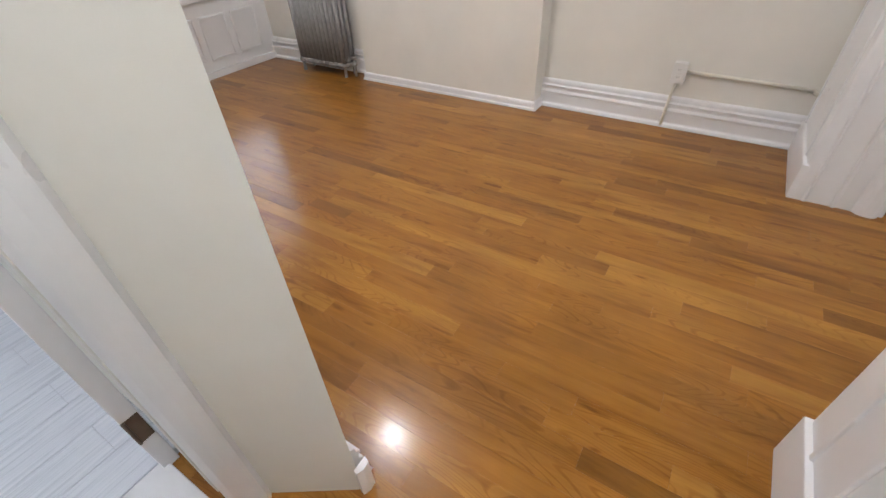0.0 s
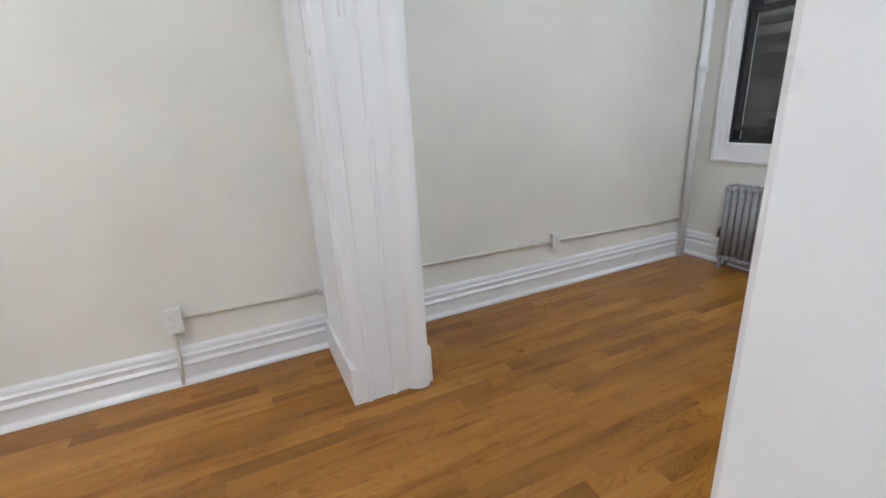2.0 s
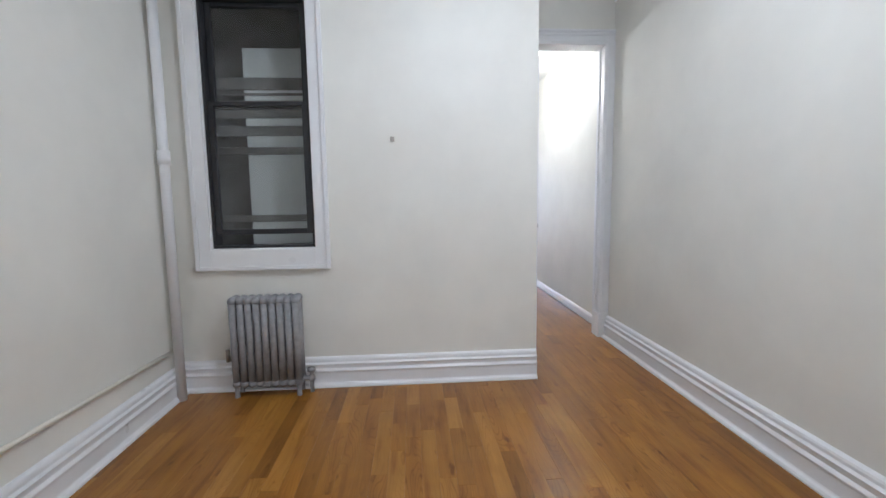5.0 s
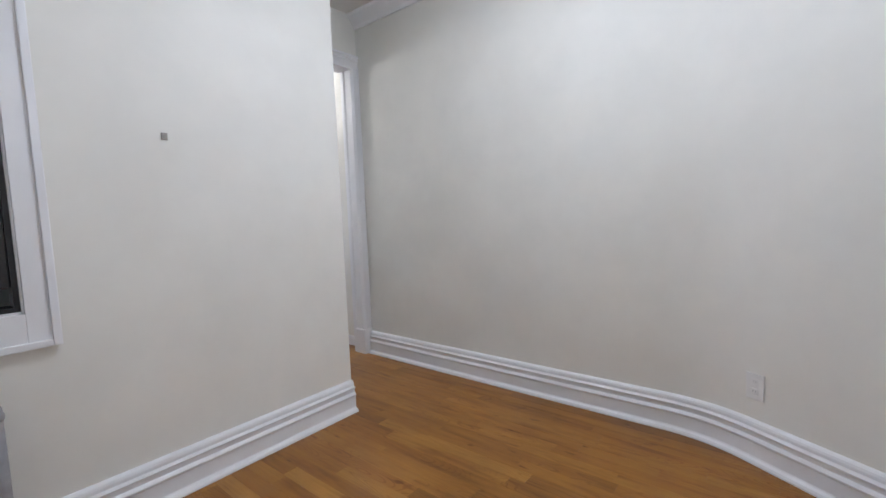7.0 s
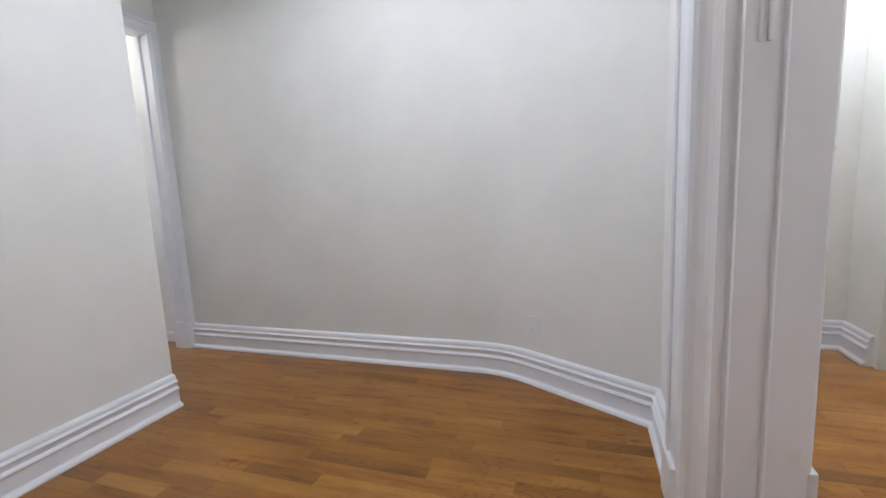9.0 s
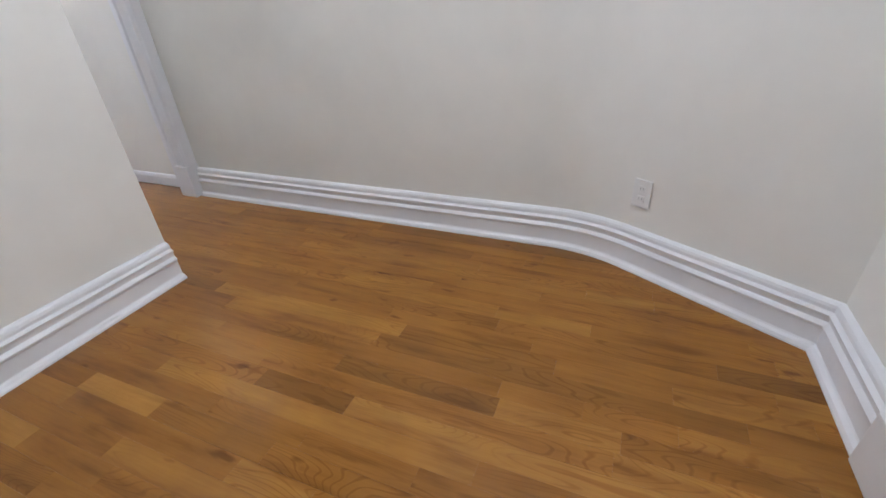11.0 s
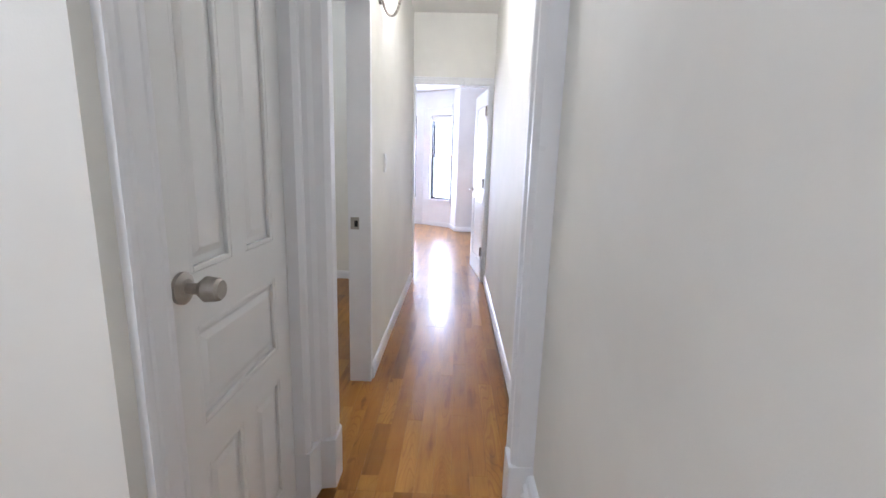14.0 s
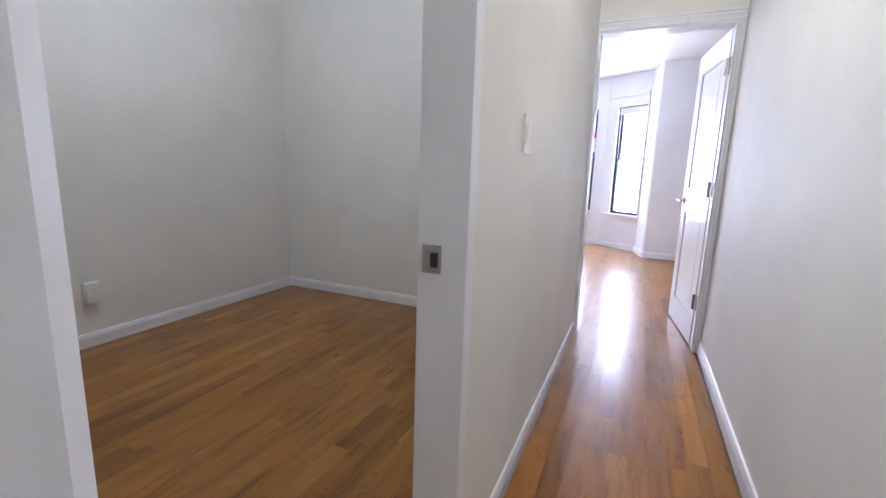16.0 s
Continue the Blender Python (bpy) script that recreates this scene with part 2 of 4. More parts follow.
def tube(a, b, r, seg=14, r2=None):
    return add_tube(bmesh.new(), a, b, r, seg, r2)


def add_ball(bm, c, r, sx=1, sy=1, sz=1):
    bmesh.ops.create_uvsphere(bm, u_segments=20, v_segments=12, radius=1, matrix=Matrix.Translation(c) @ Matrix.Diagonal((r * sx, r * sy, r * sz, 1)))
    return bm


def thing(name, label, category, group="", kind=""):
    return tagged(new(name), label, category, group, kind)


def structure(name, bm, mat, label, category, smooth=False):
    return tagged(finish(name, bm, mat, smooth=smooth), label, category, "", "structure")


def run(path, profile):
    """A moulding swept along a plan line; it stands proud to the left of the way it runs. profile: (proud, height)."""
    bm = bmesh.new()
    P = [Vector((x, y)) for x, y in path]
    rings = []
    for i, p in enumerate(P):
        dirs = []
        if i > 0:
            dirs.append((p - P[i - 1]).normalized())
        if i < len(P) - 1:
            dirs.append((P[i + 1] - p).normalized())
        ns = [Vector((-d.y, d.x)) for d in dirs]
        n = sum(ns, Vector((0, 0)))
        n.normalize()
        k = 1 / max(0.3, n.dot(ns[0]))
        rings.append([bm.verts.new((p.x + n.x * d * k, p.y + n.y * d * k, z)) for d, z in profile])
    for a, b in zip(rings, rings[1:]):
        for j in range(len(profile)):
            k = (j + 1) % len(profile)
            bm.faces.new((a[j], b[j], b[k], a[k]))
    bm.faces.new(rings[0][::-1])
    bm.faces.new(rings[-1])
    return bm


TALL_BASE = [(0.0, 0.0), (0.056, 0.0), (0.056, 0.008), (0.050, 0.018), (0.038, 0.024), (0.034, 0.030), (0.034, 0.094), (0.040, 0.100), (0.041, 0.108), (0.034, 0.116),
             (0.028, 0.121), (0.028, 0.139), (0.036, 0.144), (0.037, 0.151), (0.029, 0.156), (0.024, 0.160), (0.024, 0.174), (0.020, 0.184), (0.010, 0.190), (0.0, 0.192)]
LOW_BASE = [(0.0, 0.0), (0.016, 0.0), (0.016, 0.060), (0.012, 0.072), (0.008, 0.082), (0.0, 0.086)]
CHIMNEY_BASE = [(0.0, 0.0), (0.022, 0.0), (0.022, 0.012), (0.014, 0.022), (0.012, 0.052), (0.006, 0.060), (0.0, 0.062)]
CROWN = [(0.0, -0.11), (0.012, -0.11), (0.016, -0.085), (0.05, -0.045), (0.075, -0.02), (0.08, 0.0), (0.0, 0.0)]


def baseboard(path, profile=TALL_BASE, label="tall white moulded baseboard along the wall"):
    return structure("baseboard", run(path, profile), TRIM, label, "baseboard")


def wall_with_hole(name, axis, a0, a1, t0, t1, h, holes, label, mat=None):
    """A wall along x or y from a0 to a1, t0 to t1 thick, with openings (from, to, sill, head)."""
    bm = bmesh.new()

    def piece(u0, u1, z0, z1):
        if u1 - u0 < 1e-4 or z1 - z0 < 1e-4:
            return
        if axis == "x":
            add_box(bm, u0, u1, t0, t1, z0, z1)
        else:
            add_box(bm, t0, t1, u0, u1, z0, z1)

    u = a0
    for b0, b1, s, e in sorted(holes):
        piece(u, b0, 0, h)
        piece(b0, b1, 0, s)
        piece(b0, b1, e, h)
        u = b1
    piece(u, a1, 0, h)
    return structure(name, bm, mat or WALL, label, "wall")


# ---- setting: walls and ceilings ----
H = 2.86
# the plaster bends in a slow curve from the straight wall into the slanted one
BEND = [(2.127 + 0.20 - 0.75 * math.sin(radians(a)), 0.055 + 0.75 * (1 - math.cos(radians(a)))) for a in [29.86 * i / 14 for i in range(15)]]
wall_with_hole("wall_north", "x", -4.0, 4.3, 3.20, 3.40, H, [], "cream painted plaster wall with conduit along it")
structure("chimney_breast", box(-2.235, -0.66, 3.035, 3.20, 0, H), WALL, "cream painted chimney breast standing proud of the wall", "wall")
wall_with_hole("wall_west", "y", 0.175, 3.20, -3.85, -3.59, H, [(2.12, 3.05, 0.66, 2.35)], "cream painted wall around the living room window")
structure("wall_west_pier", box(-3.59, -3.575, 0.368, 2.08, 0, H), WALL, "cream painted pier beside the window niche", "wall")
structure("wall_south_living", prism([(-3.59, 0.175), (-0.325, 0.175), (-0.030, 0.368), (-3.59, 0.368)], 0, H), WALL, "cream painted wall with a slanted end by the bathroom door", "wall")
structure("wall_partition", prism([(0.975, -0.95), (1.31, -0.95), (1.31, -0.30), (4.72, -0.30), (4.72, 0.055), *BEND, (1.31, 0.524), (1.31, 1.10), (0.975, 1.035)], 0, H),
          WALL, "cream painted wall with a slanted bend beside the wide opening", "wall")
structure("wall_stub", box(0.975, 1.255, 2.595, 3.20, 0, H), WALL, "short cream wall stub beside the wide opening", "wall")
structure("wall_opening_header", box(0.99, 1.255, 1.09, 2.595, 2.472, H), WALL, "cream header above the wide opening", "wall")
wall_with_hole("wall_east", "y", 0.905, 3.20, 3.945, 4.10, H, [(2.325, 2.965, 0.905, 2.42)], "cream painted wall with an airshaft window")
wall_with_hole("wall_closet", "x", 4.10, 4.86, 0.905, 1.02, H, [(4.09, 4.72, 0, 2.10)], "cream wall around the closet door")
wall_with_hole("wall_hall_north", "x", 4.86, 7.95, 0.835, 0.945, 2.73, [(4.88, 5.675, 0, 2.08)], "cream hall wall with a bedroom doorway")
structure("wall_hall_south", box(4.72, 8.07, -0.30, 0.015, 0, 2.86), WALL, "cream painted hall wall", "wall")
structure("wall_hall_header", box(4.72, 4.86, 0.015, 0.905, 2.44, H), WALL, "cream header over the hall opening", "wall")
wall_with_hole("wall_hall_end", "y", 0.015, 0.835, 7.95, 8.07, 2.86, [(0.056, 0.825, 0, 2.07)], "cream wall at the end of the hall")
wall_with_hole("wall_bedroom_east", "y", 0.945, 3.62, 7.91, 8.07, 2.86, [], "cream painted bedroom wall")
wall_with_hole("wall_bedroom_north", "x", 4.88, 7.91, 3.50, 3.62, 2.86, [], "cream painted bedroom wall with a low outlet")
structure("wall_bedroom_west", box(4.80, 4.86, 1.02, 3.62, 0, 2.86), WALL, "cream painted bedroom wall by the closet", "wall")
structure("wall_closet_back", box(4.10, 4.80, 1.62, 1.70, 0, H), GREYWALL, "grey closet back wall", "wall")
structure("wall_vestibule_back", box(-0.31, 0.975, -0.95, -0.78, 0, H), WALL, "cream wall at the back of the entry", "wall")
structure("wall_vestibule_side", box(-0.60, 0.0, -0.78, -0.42, 0, H), WALL, "cream entry wall beside the bathroom door", "wall")
structure("wall_bath_header", box(-0.60, -0.34, -0.42, 0.175, 2.08, H), WALL, "cream header over the bathroom door", "wall")
structure("wall_bath", prism([(-2.3, -0.95), (-0.57, -0.95), (-0.57, -0.80), (-2.15, -0.80), (-2.15, 0.175), (-2.3, 0.175)], 0, H), WALL, "white bathroom walls", "wall")
structure("ceiling", box(-3.85, 4.86, -0.95, 3.40, H, H + 0.12), CEIL, "plain white plaster ceiling", "ceiling")
structure("ceiling_hall", box(4.86, 8.07, 0.0, 0.84, 2.73, 2.84), CEIL, "plain white hall ceiling", "ceiling")
structure("ceiling_bedroom", box(4.86, 8.07, 0.84, 3.62, 2.80, 2.92), CEIL, "plain white bedroom ceiling", "ceiling")

# bay room at the far end
FZ = 2.66
structure("wall_bay_south", box(8.07, 12.17, -1.6, -1.45, 0, FZ), BAYWHITE, "white bay room wall", "wall")
structure("wall_bay_north", box(8.07, 12.17, 3.6, 3.75, 0, FZ), BAYWHITE, "white bay room wall", "wall")
structure("wall_bay_west", prism([(8.07, -1.45), (8.0701, 0.0), (7.96, 0.0), (7.96, -1.45)], 0, FZ), BAYWHITE, "white bay room wall beside the door", "wall")
structure("wall_bay_pier", prism([(11.54, -1.45), (11.54, 0.345), (11.57, 0.37), (11.99, 0.463), (12.15, 0.36), (12.15, -1.45)], 0, FZ), BAYWHITE, "white pier beside the bay window", "wall")
structure("wall_bay_pier_far", prism([(11.54, 3.6), (11.54, 3.075), (11.57, 3.05), (12.03, 2.90), (12.17, 3.02), (12.17, 3.6)], 0, FZ), BAYWHITE, "white pier beside the bay window", "wall")
structure("ceiling_bay", box(8.07, 13.4, -1.6, 3.75, FZ, FZ + 0.12), CEIL, "plain white bay room ceiling", "ceiling")


def turned(x, y, deg):
    return Matrix.Translation((x, y, 0)) @ Matrix.Rotation(radians(deg), 4, "Z")


def placed(ob, m):
    ob.matrix_world = m
    return ob


def wall_panel(name, width, h, hole, label, m, thick=0.14):
    """A wall panel along local x with one window opening."""
    bm = bmesh.new()
    b0, b1, s, e = hole
    for x0, x1, z0, z1 in ((0, b0, 0, h), (b1, width, 0, h), (b0, b1, 0, s), (b0, b1, e, h)):
        add_box(bm, x0, x1, 0, thick, z0, z1)
    return placed(structure(name, bm, TRIM, label, "wall"), m)


def sash_window(name, label, m, w, sill, head, depth=0.05, frame_mat=BLACK, rail=None, fw=0.045, lift=0.0):
    """A double-hung window along local x, its inner face at local y 0, upper sash set back."""
    win = tagged(new(name), label, "window", "", "structure")
    mid = rail or (sill + head) / 2
    fr = bmesh.new()
    for x0, x1, z0, z1 in ((0, 0.022, sill, head), (w - 0.022, w, sill, head), (0.022, w - 0.022, head - 0.022, head), (0.022, w - 0.022, sill, sill + 0.022)):
        add_box(fr, x0, x1, 0, depth + 0.045, z0, z1)
    part("window_frame", fr, frame_mat, win)
    for nm, z0, z1, y in (("lower_sash", sill + 0.022 + lift, mid + 0.018, 0.008), ("upper_sash", mid - 0.018, head - 0.022, 0.05)):
        s = bmesh.new()
        a, b = 0.024, w - 0.024
        for x0, x1, q0, q1 in ((a, a + fw, z0, z1), (b - fw, b, z0, z1), (a + fw, b - fw, z0, z0 + fw), (a + fw, b - fw, z1 - fw * 0.8, z1)):
            add_box(s, x0, x1, y, y + 0.035, q0, q1, 0.004)
        so = part(nm, s, frame_mat, win)
        p = part("pane", box(a + fw - 0.004, b - fw + 0.004, y + 0.015, y + 0.019, z0 + fw - 0.004, z1 - fw * 0.8 + 0.004), GLASS, so)
        p.visible_shadow = False
    win.matrix_world = m
    return win


FLIP = Matrix.Scale(-1, 4, (0, 1, 0))
SIDE, FRONT = turned(11.99, 0.463, 54.9), turned(12.43, 1.06, 90)
wall_panel("wall_bay_angle", 0.73, FZ, (0.025, 0.53, 0.55, 2.19), "white angled bay wall around a window", SIDE @ FLIP)
wall_panel("wall_bay_front", 1.3, FZ, (0.15, 1.03, 0.57, 2.19), "white bay wall around the front window", FRONT @ FLIP)
sash_window("window_bay_side", "black double-hung window in the angled bay wall", SIDE @ FLIP @ pose(0.025, 0.022, 0), 0.505, 0.55, 2.19, rail=1.40, fw=0.016)
sash_window("window_bay_front", "black double-hung window at the front of the bay", FRONT @ FLIP @ pose(0.15, 0.022, 0), 0.88, 0.57, 2.19, rail=1.40, fw=0.016)
structure("wall_bay_angle_far", prism([(12.43, 2.36), (12.03, 2.90), (12.15, 2.99), (12.57, 2.42)], 0, FZ), TRIM, "white angled bay wall", "wall")


def bay_casing(m, a, b, sill, head):
    """White casing, stool and apron mould round a bay window; local x along the wall, local y into the room."""
    bm = bmesh.new()
    for x0, x1, z0, z1, p in ((a - 0.018, a, sill, head, 0.018), (b, b + 0.075, sill, head, 0.018), (a - 0.018, b + 0.075, head, head + 0.14, 0.020), (a - 0.018, b + 0.09, head + 0.14, head + 0.19, 0.045),
                              (a - 0.018, b + 0.09, sill - 0.035, sill, 0.050), (a - 0.018, b + 0.06, sill - 0.10, sill - 0.037, 0.016)):
        add_box(bm, x0, x1, 0.001, p, z0, z1, 0.003)
    return placed(structure("trim", bm, TRIM, "white moulded casing and stool of a bay window", "window casing"), m)


def rolled_blind(m, a, b, head):
    """A white roller blind drawn up under the window head."""
    blind = thing("roller_blind", "white roller blind rolled up under the window head", "blind", "bay window blinds")
    part("roll", tube((a + 0.02, -0.022, head - 0.03), (b - 0.02, -0.022, head - 0.03), 0.022, 16), PLASTIC, blind, "", True)
    part("hem_bar", box(a + 0.025, b - 0.025, -0.008, -0.002, head - 0.11, head - 0.03, 0.002), PLASTIC, blind)
    blind.matrix_world = m
    return blind


bay_casing(SIDE, 0.025, 0.53, 0.55, 2.19)
bay_casing(FRONT, 0.15, 1.03, 0.57, 2.19)
rolled_blind(SIDE, 0.025, 0.53, 2.19)
rolled_blind(FRONT, 0.15, 1.03, 2.19)
structure("backdrop", prism([(15.2, -4), (15.25, -4), (15.25, 7), (15.2, 7)], -1, 6), SKYCARD, "bright hazy daylight outside the bay", "backdrop")
structure("backdrop_street", prism([(-6.0, -1), (-5.95, -1), (-5.95, 6), (-6.0, 6)], -2, 6), SKYCARD, "bright hazy daylight outside the living room", "backdrop")

# ---- trim and joinery ----
baseboard([(-0.66, 3.20), (0.975, 3.20)][::-1])
baseboard([(1.255, 3.20), (3.945, 3.20)][::-1])
baseboard([(3.945, 3.20), (3.945, 0.905)][::-1])
baseboard([(4.69, 0.055), *BEND, (1.31, 0.524), (1.31, 1.0)][::-1])
baseboard([(-3.58, 3.20), (-2.235, 3.20)][::-1])
baseboard([(-3.575, 2.08), (-3.575, 0.368)][::1])
baseboard([(-3.575, 0.368), (-0.045, 0.368)][::1])
baseboard([(-0.66, 3.20), (-0.66, 3.035), (-2.235, 3.035), (-2.235, 3.20)], CHIMNEY_BASE, "low white base strip round the chimney breast")
baseboard([(0.975, 2.70), (0.975, 3.20)][::1])
baseboard([(0.975, 0.80), (0.975, -0.78), (0.0, -0.78), (0.0, -0.46)][::-1])
for path in ([(4.87, 0.015), (7.94, 0.015)], [(7.95, 0.835), (5.70, 0.835)], [(5.72, 0.945), (7.91, 0.945), (7.91, 3.50), (5.2, 3.50)],
             [(8.07, -1.45), (11.54, -1.45), (11.54, 0.345), (11.57, 0.37), (11.99, 0.463), (12.43, 1.06), (12.43, 2.36)]):
    baseboard(path, LOW_BASE, "low plain white baseboard")
for path in ([(-3.575, 0.368), (-0.045, 0.368)], [(4.72, 0.055), *BEND, (1.31, 0.524), (1.31, 1.12)][::-1], [(3.945, 0.905), (3.945, 3.20), (1.255, 3.20)]):
    structure("trim", run(path, [(d, z + H) for d, z in CROWN]), TRIM, "white crown moulding under the ceiling", "crown moulding")


def casing_plan(w, t):
    """The plan of a moulded door casing, w wide and t proud, from its outer edge."""
    return [(0, 0), (0, t * 0.9), (w * 0.06, t), (w * 0.16, t), (w * 0.20, t * 0.72), (w * 0.30, t * 0.62), (w * 0.36, t * 0.78), (w * 0.44, t * 0.78), (w * 0.48, t * 0.58),
            (w * 0.80, t * 0.50), (w * 0.84, t * 0.62), (w * 0.94, t * 0.62), (w, t * 0.45), (w, 0)]


def casing_leg(origin, along, proud, w, t, z0, z1, plinth=0.0):
    """A casing leg; along and proud are plan directions from the outer foot at origin."""
    o, a, p = Vector(origin), Vector(along), Vector(proud)
    bm = bmesh.new()
    pts = [tuple(o + a * u + p * v) for u, v in casing_plan(w, t)]
    add_prism(bm, pts, z0 + plinth, z1)
    if plinth:
        q = [tuple(o + a * u + p * v) for u, v in ((-0.004, 0), (-0.004, t + 0.006), (w + 0.004, t + 0.006), (w + 0.004, 0))]
        add_prism(bm, q, z0, z0 + plinth)
    return structure("trim", bm, TRIM, "white moulded door casing", "door casing")


def casing_head(origin, along, proud, length, w, t, z):
    o, a, p = Vector(origin), Vector(along), Vector(proud)
    bm = bmesh.new()
    rings = []
    for s in (0.0, length):
        rings.append([bm.verts.new((*(o + a * s + p * v), z + w - u)) for u, v in casing_plan(w, t)])
    n = len(rings[0])
    for j in range(n):
        bm.faces.new((rings[0][j], rings[1][j], rings[1][(j + 1) % n], rings[0][(j + 1) % n]))
    bm.faces.new(rings[0][::-1])
    bm.faces.new(rings[1])
    return structure("trim", bm, TRIM, "white moulded head casing", "door casing")


def opening_jamb(s, x0, x1, y0, y1, wall0, wall1, side0, side1, beads, strip):
    """The cased end of the partition at the wide opening, from (x0, y0) to (x1, y1): face boards, two thin beads, a rounded room-side casing and a latch strip. s: +1 faces +y."""
    bm = bmesh.new()
    b0, b1 = beads
    prof = [(x0, 0.0), (x0, 0.026), (x0 + 0.004, 0.032), (x0 + 0.010, 0.034), (b0 - 0.006, 0.034), (b0 - 0.002, 0.040), (b0 + 0.003, 0.042), (b0 + 0.008, 0.040), (b0 + 0.013, 0.033),
            (b1 - 0.006, 0.033), (b1 - 0.002, 0.040), (b1 + 0.004, 0.043), (b1 + 0.010, 0.040), (b1 + 0.016, 0.033), (x1 - 0.102, 0.033), (x1 - 0.094, 0.044), (x1 - 0.080, 0.055),
            (x1 - 0.062, 0.062), (x1 - 0.042, 0.065), (x1 - 0.024, 0.063), (x1 - 0.010, 0.055), (x1 - 0.002, 0.042), (x1, 0.030), (x1, 0.0)]

    def end(x):
        return y0 + (y1 - y0) * (x - x0) / (x1 - x0)

    add_prism(bm, [(x, end(x) - s * 0.034 + s * v) for x, v in prof], 0, 2.45)
    for xa, xb, depth, y_end in ((x0, wall0 + 0.004, side0, y0), (wall1 - 0.004, x1, side1, y1)):
        ya, yb = sorted((y_end - s * 0.030, y_end - s * depth))
        add_box(bm, xa, xb, ya, yb, 0, 2.45, 0.004)
        out = -0.008 if xa == x0 else 0.008
        xc = xa if xa == x0 else xb
        for k in (0.11, depth - 0.02):
            ya, yb = sorted((y_end - s * k, y_end - s * (k + 0.016)))
            qa, qb = sorted((xc - out, xc + out))
            add_box(bm, qa, qb, ya, yb, 0.18, 2.45, 0.003)
        pa, pb = sorted((xc + out * 2.2, xc - out * 2))
        ya, yb = sorted((y_end + s * 0.004, y_end - s * depth - s * 0.006))
        add_box(bm, pa, pb, ya, yb, 0, 0.185, 0.006)
    ob = structure("trim", bm, TRIM, "white painted cased end of the wide opening", "door casing")
    fl = bmesh.new()
    for dx in (-0.014, 0.012):
        ya, yb = sorted((end(strip) - s * 0.010, end(strip) + s * 0.006))
        add_box(fl, strip + dx - 0.006, strip + dx + 0.006, ya, yb, 1.575, 2.3, 0.003)
    part("latch_strip", fl, TRIM, ob)
    return ob


opening_jamb(-1, 0.925, 1.275, 2.565, 2.565, 0.975, 1.255, 0.56, 0.16, (0.981, 1.096), 1.05)
opening_jamb(1, 0.929, 1.356, 1.060, 1.145, 0.975, 1.31, 0.27, 0.16, (1.080, 1.205), 1.145)
structure("trim", prism([(0.94, 1.063), (1.30, 1.135), (1.30, 2.565), (0.94, 2.565)], 2.45, 2.47), TRIM, "white lining under the header of the wide opening", "door casing")
structure("trim", box(0.925, 0.99, 0.90, 2.72, 2.47, 2.60), TRIM, "white head casing of the wide opening", "door casing")
structure("trim", box(1.255, 1.33, 1.0, 2.72, 2.47, 2.60), TRIM, "white head casing of the wide opening", "door casing")

# hall opening
hb = bmesh.new()
add_prism(hb, [(4.70, 0.015), (4.70, 0.115), (4.715, 0.135), (4.74, 0.135), (4.748, 0.125), (4.80, 0.125), (4.81, 0.135), (4.845, 0.135), (4.86, 0.115), (4.86, 0.015)], 0, 2.44)
add_box(hb, 4.695, 4.815, 0.03, 0.145, 0, 0.215, 0.006)
structure("trim", hb, TRIM, "white hall opening post on a plinth block", "door casing")
structure("trim", box(4.70, 4.86, 0.135, 0.82, 2.415, 2.44), TRIM, "white lining under the hall header", "door casing")
casing_head((4.72, 0.06), (0, 1), (-1, 0), 0.83, 0.10, 0.035, 2.43)
# closet door casing and the post between the two doorways
casing_leg((3.985, 0.905), (1, 0), (0, -1), 0.105, 0.018, 0, 2.10, 0.0)
casing_head((3.985, 0.905), (1, 0), (0, -1), 0.86, 0.10, 0.018, 2.10)
pb = bmesh.new()
add_prism(pb, [(4.717, 0.96), (4.717, 0.885), (4.735, 0.872), (4.755, 0.872), (4.762, 0.884), (4.79, 0.884), (4.797, 0.868), (4.812, 0.852), (4.822, 0.822), (4.845, 0.806),
               (4.895, 0.806), (4.912, 0.815), (4.915, 0.945), (4.80, 0.96)], 0, 2.44)
add_prism(pb, [(4.716, 0.95), (4.716, 0.870), (4.80, 0.855), (4.81, 0.80), (4.905, 0.80), (4.919, 0.81), (4.919, 0.95)], 0, 0.21)
structure("trim", pb, TRIM, "white moulded post between the closet and bedroom doorways", "door casing")
# bedroom doorway linings
structure("trim", box(5.660, 5.680, 0.826, 0.952, 0, 2.08, 0.003), TRIM, "white bedroom door jamb with a latch plate", "door jamb")
structure("trim", box(4.915, 5.66, 0.826, 0.952, 2.06, 2.085, 0.003), TRIM, "white head of the bedroom doorway", "door jamb")
structure("trim", box(5.680, 5.715, 0.829, 0.835, 0, 2.12, 0.002), TRIM, "narrow white edge strip of the bedroom doorway", "door casing")
structure("trim", box(4.915, 5.715, 0.829, 0.835, 2.085, 2.12, 0.002), TRIM, "narrow white head strip of the bedroom doorway", "door casing")
# hall end doorway
casing_leg((7.95, 0.018), (0, 1), (-1, 0), 0.036, 0.016, 0, 2.065)
casing_head((7.95, 0.018), (0, 1), (-1, 0), 0.815, 0.062, 0.016, 2.065)
structure("trim", box(7.95, 8.08, 0.050, 0.062, 0, 2.07), TRIM, "white hall end door jamb", "door jamb")
structure("trim", box(7.945, 8.08, 0.815, 0.829, 0, 2.07), TRIM, "white hall end door jamb", "door jamb")
structure("trim", box(7.95, 8.08, 0.062, 0.815, 2.054, 2.066), TRIM, "white hall end door head", "door jamb")
